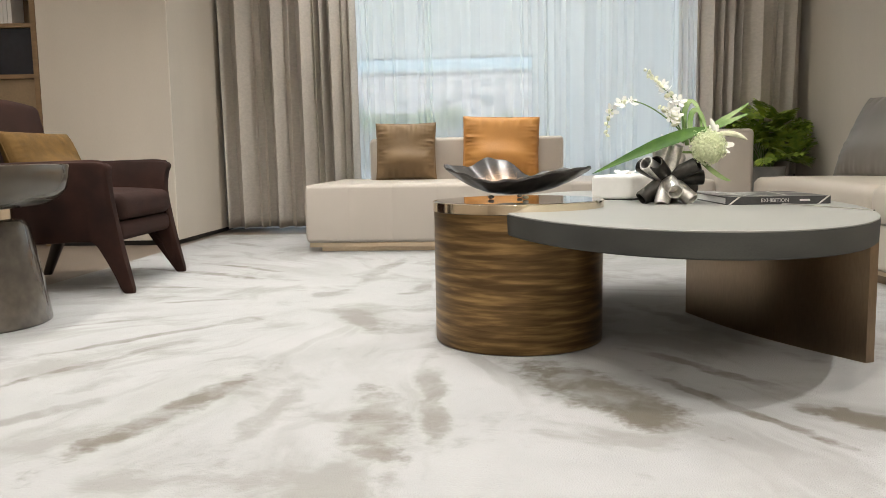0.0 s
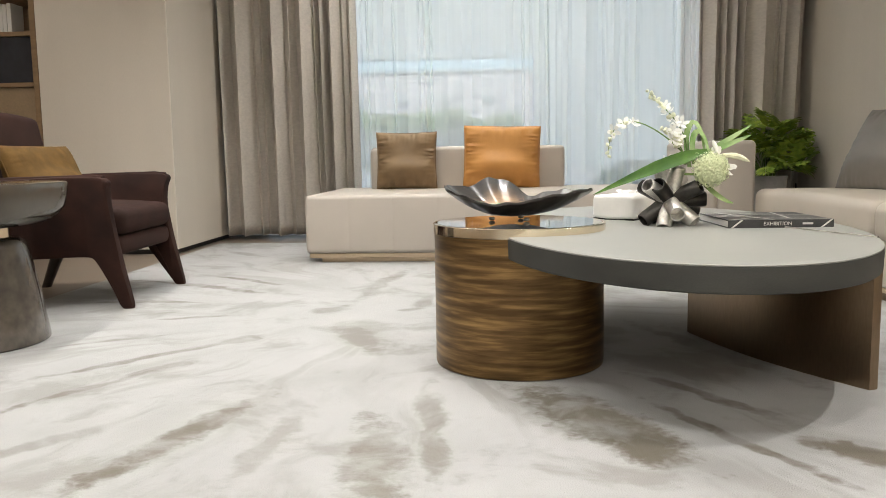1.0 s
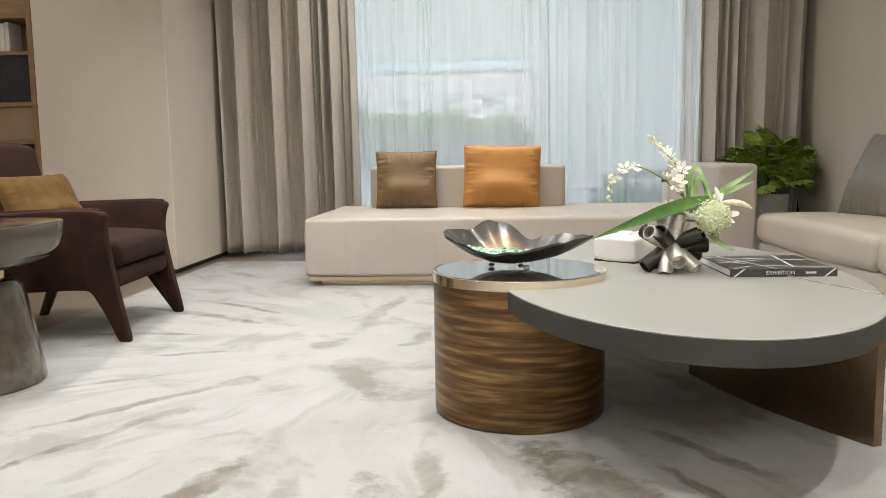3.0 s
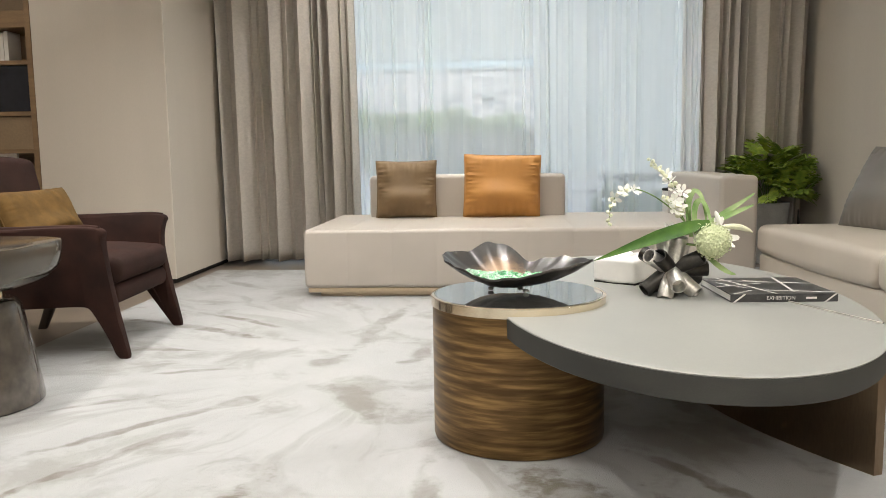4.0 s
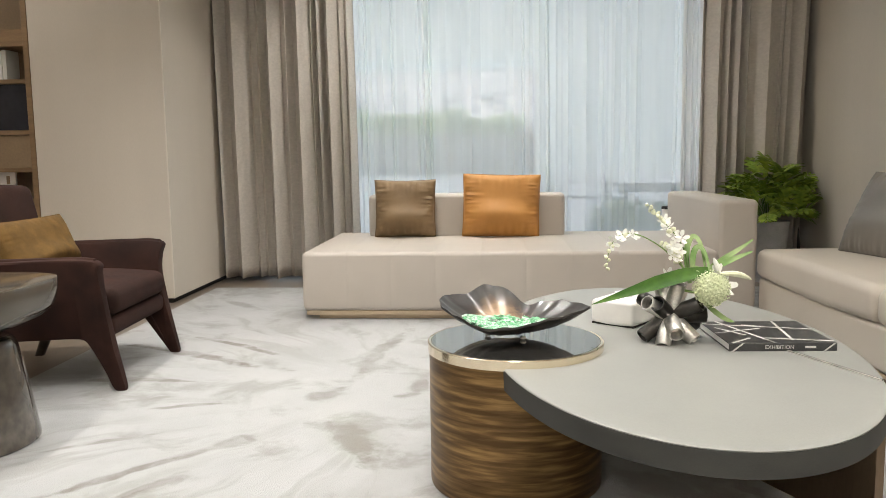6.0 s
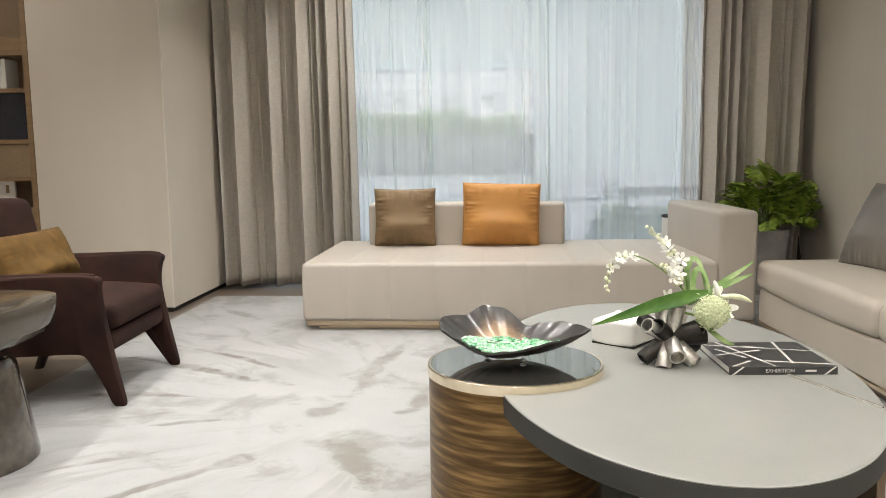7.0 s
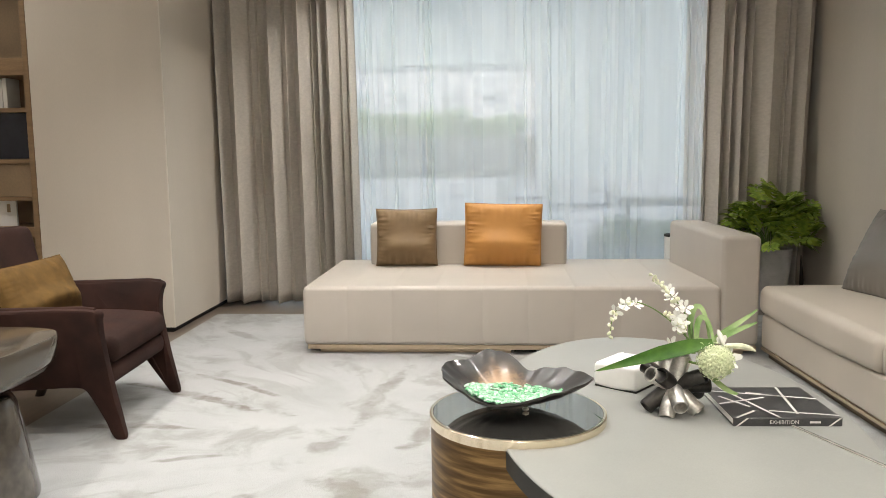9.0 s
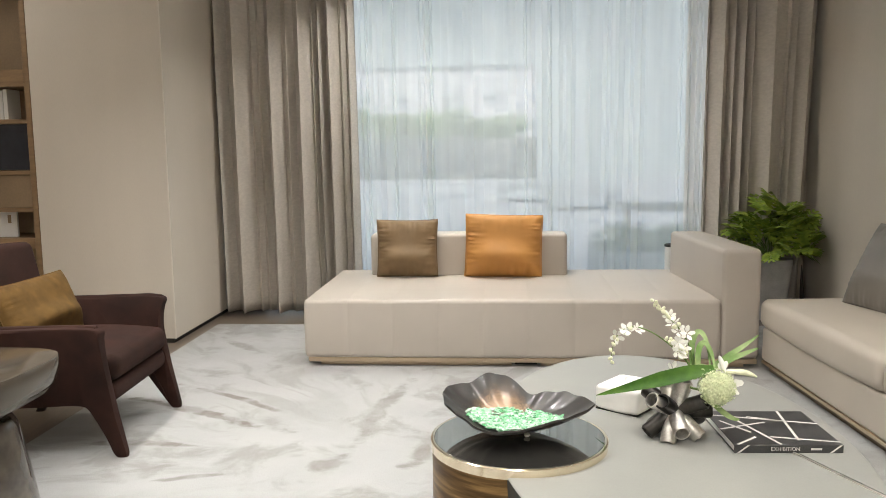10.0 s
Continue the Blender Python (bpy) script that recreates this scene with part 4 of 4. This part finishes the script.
def bezier(p, n=16):
    p = [Vector(q) for q in p]
    return [((1 - t) ** 3 * p[0] + 3 * (1 - t) ** 2 * t * p[1] + 3 * (1 - t) * t * t * p[2] + t ** 3 * p[3]) for t in (k / n for k in range(n + 1))]


def flower_mesh(r, petals=5):
    bm = bmesh.new()
    for k in range(petals):
        a = 2 * math.pi * k / petals
        pts = [(0.1, 0), (0.55, 0.30), (0.95, 0.20), (1.05, 0), (0.95, -0.20), (0.55, -0.30)]
        vs = []
        for u, w in pts:
            x, y = r * (u * math.cos(a) - w * math.sin(a)), r * (u * math.sin(a) + w * math.cos(a))
            vs.append(bm.verts.new((x, y, r * 0.35 * u * u)))
        bm.faces.new(vs)
    return bm


def build_flowers():
    f = thing("flower_arrangement", "green strap leaf, pale allium head and white sprays in the vase", "flowers", pose(0, 0, 0))
    base = Vector((0.69, 2.75, 0.60))
    # broad blade
    pts = bezier([(0.765, 2.69, 0.668), (0.66, 2.71, 0.645), (0.54, 2.77, 0.585), (0.425, 2.86, 0.528)], 20)
    w = [0.0250 * min(1.0, 0.45 + k / 8) * min(1.0, (20 - k) / 11) ** 0.8 + 0.0006 for k in range(21)]
    b = part("blade", ribbon(pts, w, (0.2, -0.75, 0.65), 0.25), M_BLADE, f, "broad green strap leaf")
    for p in (
        [(0.72, 2.74, 0.62), (0.69, 2.80, 0.80), (0.78, 2.80, 0.82), (0.762, 2.72, 0.64)],
        [(0.73, 2.72, 0.63), (0.71, 2.76, 0.76), (0.78, 2.78, 0.78), (0.775, 2.70, 0.63)],
        [(0.74, 2.73, 0.63), (0.80, 2.74, 0.69), (0.86, 2.76, 0.71), (0.925, 2.78, 0.755)],
        [(0.75, 2.73, 0.64), (0.80, 2.74, 0.68), (0.87, 2.75, 0.70), (0.915, 2.75, 0.72)],
        [(0.75, 2.70, 0.575), (0.79, 2.69, 0.53), (0.825, 2.68, 0.508), (0.85, 2.70, 0.505)],
        [(0.70, 2.73, 0.63), (0.73, 2.70, 0.70), (0.75, 2.70, 0.67), (0.765, 2.69, 0.62)],
    ):
        q = bezier(p, 14)
        part("grass_blade", ribbon(q, [0.0085 * math.sin(math.pi * (0.25 + 0.7 * k / 14)) + 0.001 for k in range(15)], (0.1, -0.8, 0.5), 0.15), M_GRASS, f, "pale green grass blade")
    # allium
    ac = Vector((0.772, 2.675, 0.613))
    rnd = random.Random(5)
    bm = bmesh.new()
    bmesh.ops.create_icosphere(bm, subdivisions=2, radius=0.048, matrix=Matrix.Translation(ac))
    for k in range(330):
        zz = 1 - 2 * (k + 0.5) / 330
        a = k * 2.39996
        d = Vector((math.sqrt(1 - zz * zz) * math.cos(a), math.sqrt(1 - zz * zz) * math.sin(a), zz))
        d = (d + 0.10 * Vector((rnd.uniform(-1, 1), rnd.uniform(-1, 1), rnd.uniform(-1, 1)))).normalized()
        m = Matrix.Translation(ac + d * (0.047 + 0.012 * rnd.random())) @ d.to_track_quat("Z", "Y").to_matrix().to_4x4() @ Matrix.Rotation(rnd.random() * 6, 4, "Z")
        fl = []
        for i in range(4):
            t = math.pi / 2 * i
            fl.append([bm.verts.new(m @ Vector((0.0068 * math.cos(t + s), 0.0068 * math.sin(t + s), h))) for s, h in ((-0.5, 0.001), (0.5, 0.001))])
            c = bm.verts.new(m @ Vector((0, 0, -0.003)))
            bm.faces.new((c, *fl[-1]))
    part("allium_head", bm, M_ALLIUM, f, "round pale green allium head", False)
    part("stem", tube(bezier([base, (0.70, 2.72, 0.60), (0.74, 2.69, 0.59), tuple(ac)], 8), 0.004, 7), M_STEM, f)
    # white sprays
    sprays = ([(0.715, 2.75, 0.64), (0.725, 2.77, 0.75), (0.66, 2.77, 0.79), (0.594, 2.77, 0.866)],
              [(0.71, 2.76, 0.66), (0.62, 2.81, 0.77), (0.475, 2.83, 0.845), (0.467, 2.80, 0.665)],
              [(0.71, 2.74, 0.64), (0.69, 2.75, 0.70), (0.67, 2.75, 0.73), (0.640, 2.76, 0.745)])
    fm = [flower_mesh(0.025), flower_mesh(0.021, 6)]
    meshes = []
    for k, bm in enumerate(fm):
        o = part("blossom", bm, M_PETAL, f)
        o.matrix_basis = pose(0.665, 2.74, 0.71 + 0.03 * k, 70, 0, 20)
        meshes.append(o.data)
    bud = bmesh.new()
    bmesh.ops.create_icosphere(bud, subdivisions=2, radius=1.0)
    bd = part("bud", bud, M_BUD, f)
    bd.matrix_basis = Matrix.LocRotScale((0.600, 2.79, 0.850), None, (0.005, 0.005, 0.008))
    for si, p in enumerate(sprays):
        q = bezier(p, 18)
        part("stem", tube(q, [0.0028 - 0.0018 * k / 18 for k in range(19)], 6), M_STEM, f)
        for k in range(7, 19):
            side = Vector((rnd.uniform(-1, 1), rnd.uniform(-1, 0.2), rnd.uniform(-0.6, 1))).normalized()
            big = (k in (8, 10, 12, 13) if si != 1 else k in (9, 12, 13, 14))
            if big:
                o = new("blossom", meshes[k % 2])
                o.parent = f
                o.matrix_basis = Matrix.LocRotScale(q[k] + side * 0.010, Euler((radians(60 + rnd.uniform(-30, 30)), rnd.uniform(-0.5, 0.5), rnd.uniform(-0.6, 0.6))), None)
            elif k > 10 or si == 2:
                for s in (-1, 1):
                    o = new("bud", bd.data)
                    o.parent = f
                    sc = 0.0095 - 0.0045 * (k - 7) / 12
                    o.matrix_basis = Matrix.LocRotScale(q[k] + s * side * 0.007, Euler((rnd.random() * 3, rnd.random() * 3, 0)), (sc, sc, sc * 1.6))
    # large pale bud and white petals near the allium
    part("flower_bud", tube(bezier([(0.80, 2.70, 0.655), (0.84, 2.70, 0.66), (0.87, 2.71, 0.655), (0.905, 2.72, 0.635)], 8), [0.004, 0.006, 0.008, 0.009, 0.0095, 0.009, 0.008, 0.006, 0.002], 8), M_BUD, f)
    part("flower_bud", tube(bezier([(0.80, 2.70, 0.65), (0.80, 2.70, 0.67), (0.79, 2.71, 0.69), (0.785, 2.71, 0.705)], 8), [0.004, 0.006, 0.007, 0.008, 0.008, 0.008, 0.007, 0.005, 0.002], 8), M_PETAL, f)
    for x, y, z, s in ((0.665, 2.80, 0.635, 0.028), (0.815, 2.70, 0.622, 0.042), (0.80, 2.71, 0.655, 0.032), (0.645, 2.79, 0.615, 0.022)):
        o = new("blossom", meshes[0])
        o.parent = f
        o.matrix_basis = Matrix.LocRotScale((x, y, z), Euler((1.0, 0.2, 0.4)), (s / 0.025,) * 3)


def text_mesh(body, size, depth):
    cu = bpy.data.curves.new("letters", "FONT")
    cu.body, cu.size, cu.extrude, cu.align_x = body, size, depth, "CENTER"
    cu.align_y = "CENTER"
    ob = bpy.data.objects.new("letters", cu)
    scene.collection.objects.link(ob)
    bpy.context.view_layer.update()
    me = bpy.data.meshes.new_from_object(ob.evaluated_get(bpy.context.evaluated_depsgraph_get()))
    bpy.data.objects.remove(ob)
    return me


def build_table_items():
    k = thing("book", "black exhibition book with pale crossing lines lying on the table", "book", pose(0.966, 2.772, TOP, 0, 0, 2.0))
    w, d, h = 0.162, 0.158, 0.025
    cover = part("front_cover", box(-w, w, -d, d, h - 0.003, h, 0.001, 1), M_COVER, k)
    part("back_cover", box(-w, w, -d, d, 0.0, 0.003, 0.001, 1), M_COVER, k)
    spine = part("spine", box(-w, w, -d - 0.003, -d, 0.0, h, 0.001, 1), M_COVER, k)
    part("pages", box(-w + 0.004, w - 0.004, -d + 0.001, d - 0.004, 0.003, h - 0.003), M_PAPER, k, "white page block")
    lines = (((-0.163, 0.12), (0.163, 0.03)), ((-0.11, 0.155), (-0.02, -0.155)), ((-0.163, -0.02), (0.00, 0.045)), ((0.08, 0.155), (0.045, -0.12)),
             ((-0.03, -0.09), (0.163, -0.135)), ((0.05, 0.06), (-0.04, 0.10)), ((-0.15, -0.155), (-0.075, -0.09)), ((-0.14, 0.06), (-0.075, -0.05)))
    for a, b in lines:
        a, b = Vector((*a, 0)), Vector((*b, 0))
        dr = (b - a).normalized()
        n = Vector((-dr.y, dr.x, 0)) * 0.0042
        bm = bmesh.new()
        lo = [bm.verts.new(p + Vector((0, 0, h))) for p in (a - n, b - n, b + n, a + n)]
        hi = [bm.verts.new(v.co + Vector((0, 0, 0.0005))) for v in lo]
        bm.faces.new(hi)
        for i in range(4):
            bm.faces.new((lo[i], lo[(i + 1) % 4], hi[(i + 1) % 4], hi[i]))
        part("printed_line", bm, M_COVERLINE, cover)
    for x0, x1 in ((-0.155, -0.115), (0.12, 0.16)):
        bm = bmesh.new()
        vs = [bm.verts.new((x, -d - 0.0034, z)) for x, z in ((x0, 0.0), (x0 + 0.008, 0.0), (x1, h), (x1 - 0.008, h))]
        bm.faces.new(vs)
        part("printed_line", bm, M_COVERLINE, spine)
    me = text_mesh("EXHIBITION", 0.016, 0.0003)
    me.materials.append(M_COVERLINE)
    o = new("title", me)
    o.parent = spine
    o.matrix_basis = pose(-0.01, -d - 0.0035, h / 2, 90, 0, 0)
    part("subtitle", box(0.066, 0.098, -d - 0.0038, -d - 0.003, h / 2 - 0.003, h / 2 + 0.003), M_COVERLINE, spine)
    t = thing("tissue_box", "white cloth-covered tissue box with a tissue sticking out", "tissue box", pose(0.562, 3.040, TOP, 0, 0, -37))
    body = part("box", upholstered(-0.085, 0.085, -0.09, 0.09, 0.004, 0.088, 0.014, (), 0.003), M_CERAMIC, t)
    part("base", box(-0.081, 0.081, -0.086, 0.086, 0.0, 0.006), M_DARKGAP, t, "dark base")
    bm = bmesh.new()
    rows = []
    for i in range(9):
        row = []
        for j in range(6):
            u, v = i / 8 - 0.5, j / 5
            row.append(bm.verts.new((u * 0.06 * (0.5 + v), 0.010 * math.sin(u * 16 + v) * (0.3 + v) + 0.02 * v * v, 0.085 + 0.018 * v + 0.008 * noise.noise(Vector((u * 6, v * 3, 2))))))
        rows.append(row)
    for a, b in zip(rows, rows[1:]):
        for j in range(5):
            bm.faces.new((a[j], a[j + 1], b[j + 1], b[j]))
    part("tissue", bm, M_PAPER, body, "crumpled white tissue")


# ---- plant ----
def lobed_leaf(length, lobes, seed):
    """A deeply cut leaf along +x, arching down at the tip."""
    rnd = random.Random(seed)
    bm = bmesh.new()

    def bend(x, y):
        f = x / length
        return (x, y, 0.10 * length * math.sin(f * 2.2) - 0.20 * length * f * f - 0.5 * abs(y) * abs(y) / length)
    mid = [bm.verts.new(bend(length * k / (2 * lobes), 0)) for k in range(2 * lobes + 1)]
    for s in (-1, 1):
        for k in range(lobes):
            f = (k + 0.5) / lobes
            reach = length * 0.46 * math.sin(math.pi * (0.16 + 0.80 * f)) * (0.85 + 0.3 * rnd.random())
            x0, x1 = length * k / lobes, length * (k + 0.86) / lobes
            tip = x0 + length / lobes * 0.5 + reach * 0.55
            a = bm.verts.new(bend(x0 + reach * 0.20, s * reach * 0.60))
            b = bm.verts.new(bend(tip, s * reach))
            c = bm.verts.new(bend(x1 + reach * 0.36, s * reach * 0.54))
            vs = [mid[2 * k], a, b, c, mid[2 * k + 1]]
            bm.faces.new(vs if s < 0 else vs[::-1])
    return bm


def build_plant():
    p = thing("potted_plant", "leafy green philodendron in a tapered concrete pot", "potted plant", pose(2.24, 6.66, -0.012))
    part("pot", lathe([(0.105, 0.0), (0.11, 0.004), (0.155, 0.475), (0.158, 0.482), (0.150, 0.485), (0.142, 0.478), (0.138, 0.44)], 40), M_POT, p, "rough grey concrete pot")
    part("soil", lathe([(0.13, 0.435), (0.137, 0.44), (0.10, 0.452), (0.02, 0.458)], 24), M_SOIL, p)
    rnd = random.Random(17)
    leaves = []
    for k in range(4):
        o = part("leaf", lobed_leaf(0.175 + 0.02 * k, 5 + k % 2, k), M_LEAF, p)
        leaves.append(o)
    for k in range(92):
        a = k * 2.39996 + rnd.uniform(-0.3, 0.3)
        q = math.sqrt((k + 0.5) / 92)
        r = 0.05 + 0.25 * q
        top = Vector((r * math.cos(a) * 1.05 + 0.0, r * math.sin(a) * 0.75 - 0.02, 0.87 - 0.30 * q * q + rnd.uniform(-0.10, 0.05)))
        top.x = min(top.x, 0.27)
        root = Vector((0.05 * math.cos(a), 0.05 * math.sin(a), 0.45))
        if k % 2 == 0:
            part("stem", tube(bezier([root, root + Vector((0, 0, 0.18)), top - Vector((0, 0, 0.06)), top], 6), 0.0035, 5), M_STEM, p)
        src = leaves[k % 4]
        o = src if k < 4 else new("leaf", src.data)
        o.parent = p
        sc = rnd.uniform(0.75, 1.15)
        o.matrix_basis = Matrix.LocRotScale(top - 0.06 * Vector((math.cos(a), math.sin(a), 0)), Euler((rnd.uniform(-0.5, 0.5), radians(rnd.uniform(-60, 22)), a)), (sc, sc, sc))
    # dried stems in the corner beside the pot
    d = thing("dried_stem", "dark dried stem leaning in the corner beside the pot", "dried plant", pose(2.50, 6.72, -0.012))
    part("stem", tube([(0, 0, 0), (0.005, 0.01, 0.2), (-0.01, 0.0, 0.42)], [0.012, 0.018, 0.004], 7), M_CHAIRLEG, d)


# ---- outside ----
def leaf_cloud(cx, cy, cz, rx, ry, rz, count, size, seed, bm=None):
    rnd = random.Random(seed)
    verts, faces = [], []
    for _ in range(count):
        u, a, q = rnd.uniform(-1, 1), rnd.random() * 2 * math.pi, rnd.random() ** 0.4
        s = math.sqrt(1 - u * u)
        c = Vector((cx + rx * q * s * math.cos(a), cy + ry * q * s * math.sin(a), cz + rz * q * u))
        m = Euler((rnd.random() * 6, rnd.random() * 6, rnd.random() * 6)).to_matrix()
        i = len(verts)
        for p in ((-1, 0, 0), (0, 0.5, 0.1), (1, 0, 0), (0, -0.5, 0.1)):
            verts.append(c + m @ Vector(p) * size * (0.6 + 0.8 * rnd.random()))
        faces.append((i, i + 1, i + 2, i + 3))
    return verts, faces


def cloud_object(name, clumps, material, parent=None):
    verts, faces = [], []
    for c in clumps:
        v, f = leaf_cloud(*c)
        n = len(verts)
        verts += v
        faces += [tuple(i + n for i in q) for q in f]
    me = bpy.data.meshes.new(name)
    me.from_pydata(verts, [], faces)
    me.materials.append(material)
    ob = new(name, me)
    ob.parent = parent
    return ob


def build_outside():
    structure("ground", box(-400, 400, Y1 + T, 600, -0.25, -0.06), M_PAVING, "pale paved courtyard outside the window", "ground")
    wall = part("boundary_wall", box(-40, 1.89, 38.5, 38.8, -0.06, 1.87), M_FENCE)
    tagged(wall, "grey boundary wall at the end of the courtyard", "wall", kind="structure")
    # pale building beside the courtyard, and a high canopy far away
    sb = thing("annex_building", "pale grey building with plain walls beside the courtyard", "building", pose(0, 0, 0))
    part("wall", box(1.89, 40, 38.5, 39.1, -0.06, 30), M_RENDER, sb)
    part("canopy", box(-60, 1.89, 38.5, 39.1, 5.18, 30), M_RENDER, sb, "pale underside and front of a high canopy")
    # apartment house
    ap = thing("apartment_building", "cream apartment house with rows of windows behind trees", "building", pose(-6, 180, 0))
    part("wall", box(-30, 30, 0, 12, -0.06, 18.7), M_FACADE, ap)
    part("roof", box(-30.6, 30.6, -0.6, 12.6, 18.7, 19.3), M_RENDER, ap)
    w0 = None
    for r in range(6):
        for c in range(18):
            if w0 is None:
                w0 = part("window", box(-0.75, 0.75, -0.12, 0.05, 0, 1.5, 0.0), M_WINDOWWASHED, ap, smooth=False)
                o = w0
            else:
                o = new("window", w0.data)
                o.parent = ap
            o.matrix_basis = pose(-27.5 + 3.2 * c, 0, 1.0 + 3.0 * r)
    for c in range(6):
        part("balcony", box(-26 + 9.6 * c, -22.6 + 9.6 * c, -1.1, 0, 6.2, 7.2, 0.02, 1), M_RENDER, ap)
        part("balcony", box(-26 + 9.6 * c, -22.6 + 9.6 * c, -1.1, 0, 12.5, 13.5, 0.02, 1), M_RENDER, ap)
    rnd = random.Random(3)
    for k in range(9):
        x = -24 + 3.0 * k + rnd.uniform(-1, 1)
        t = thing("tree", "leafy green tree behind the boundary wall", "tree", pose(x, 84 + rnd.uniform(-3, 3), -0.06), group="trees behind the wall")
        part("trunk", tube([(0, 0, 0), (0.1, 0, 2), (0, 0.1, 4)], [0.22, 0.16, 0.07], 8), M_CHAIRLEG, t)
        h = rnd.uniform(4.2, 5.6)
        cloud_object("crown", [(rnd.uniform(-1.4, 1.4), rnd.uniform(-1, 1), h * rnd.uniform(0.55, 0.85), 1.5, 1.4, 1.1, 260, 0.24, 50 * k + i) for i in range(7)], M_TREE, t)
    # hedge in a low planter by the window
    hg = thing("hedge", "clipped green hedge outside the window", "hedge", pose(1.95, 9.6, -0.06))
    cloud_object("foliage", [(dx, 0, 0.30, 0.28, 0.22, 0.26, 420, 0.035, 7 + i) for i, dx in enumerate((-0.5, -0.2, 0.1, 0.4, 0.7))], M_HEDGE, hg)
    part("planter", box(-0.8, 1.0, -0.25, 0.25, 0, 0.22, 0.01, 1), M_RENDER, hg)
    r = thing("garden_rail", "low dark rail on posts beyond the hedge", "rail", pose(1.85, 12.0, -0.06))
    part("rail", box(0.0, 4.0, -0.05, 0.05, 0.49, 0.62, 0.008, 1), M_FENCE, r)
    for x in (0.1, 1.3, 2.6, 3.8):
        part("post", box(x - 0.04, x + 0.04, -0.035, 0.035, 0, 0.49), M_FENCE, r)
    for k, (x, y) in enumerate(((0.9, 22), (2.0, 19))):
        g = thing("garden_table", "dark low garden table in the courtyard", "table", pose(x, y, -0.06), group="garden tables")
        part("tabletop", box(-0.8, 0.8, -0.45, 0.45, 0.34, 0.48, 0.02, 1), M_DARKFURN, g)
        for lx in (-0.7, 0.7):
            for ly in (-0.38, 0.38):
                part("leg", box(lx - 0.10, lx + 0.10, ly - 0.07, ly + 0.07, 0, 0.34), M_DARKFURN, g)
    # beam and unseen posts added to carry the small lamps across the courtyard
    g = thing("courtyard_beam", "thin added beam carrying small round lamps across the courtyard", "lamp beam", pose(1.9, 18.6, -0.06))
    part("beam", box(-9, 9, -0.05, 0.05, 3.98, 4.06), M_RENDER, g)
    for x in (-9, 9):
        part("post", box(x - 0.06, x + 0.06, -0.06, 0.06, 0, 3.98), M_RENDER, g)
    for r in range(2):
        for c in range(6):
            bm = bmesh.new()
            bmesh.ops.create_icosphere(bm, subdivisions=2, radius=0.022, matrix=Matrix.Translation((-0.85 + 0.31 * c, 0, 3.92 - 0.16 * r)))
            bulb = part("lamp", bm, M_BULB, g, "small glowing round lamp")
            part("cable", tube([(-0.85 + 0.31 * c, 0, 3.93 - 0.16 * r), (-0.85 + 0.31 * c, 0, 3.99)], 0.003, 5), M_RENDER, bulb)


def build_fixtures():
    for x, y, z, w, h in LAMPS:
        if h:
            # frame drawn round each added fill panel
            f = thing("fill_light", "white frame round an unseen fill light added in the ceiling", "ceiling light", pose(x, y, CEILING), group="ceiling lights")
            for x0, x1, y0, y1 in ((-w / 2 - 0.03, -w / 2, -h / 2 - 0.03, h / 2 + 0.03), (w / 2, w / 2 + 0.03, -h / 2 - 0.03, h / 2 + 0.03), (-w / 2, w / 2, -h / 2 - 0.03, -h / 2), (-w / 2, w / 2, h / 2, h / 2 + 0.03)):
                part("frame", box(x0, x1, y0, y1, -0.018, 0.0), M_WHITEFRAME, f)
        else:
            f = thing("downlight", "small round white-rimmed downlight assumed in the unseen ceiling", "downlight", pose(x, y, CEILING), group="ceiling downlights")
            part("housing", lathe([(w / 2 + 0.016, 0.0), (w / 2 + 0.016, -0.004), (w / 2 + 0.004, -0.014), (w / 2 + 0.003, -0.003)], 32), M_WHITEFRAME, f)


def build_bin():
    b = thing("waste_bin", "slim white waste bin with a black rim behind the sofa", "waste bin", pose(1.465, 6.56, -0.012))
    body = part("body", lathe([(0.060, 0.0), (0.066, 0.004), (0.075, 0.575), (0.075, 0.59)], 32), M_CERAMIC, b)
    part("rim", lathe([(0.070, 0.5905), (0.077, 0.592), (0.077, 0.608), (0.066, 0.611)], 32), M_DARKGAP, body, "black rim")


build_room()
build_window()
build_corner_strip()
build_curtains()
build_bookcase()
build_sofa()
build_cushions()
build_armchair()
build_side_table()
build_coffee_table()
build_bowl()
build_vase()
build_flowers()
build_table_items()
build_plant()
build_bin()
build_outside()
build_fixtures()
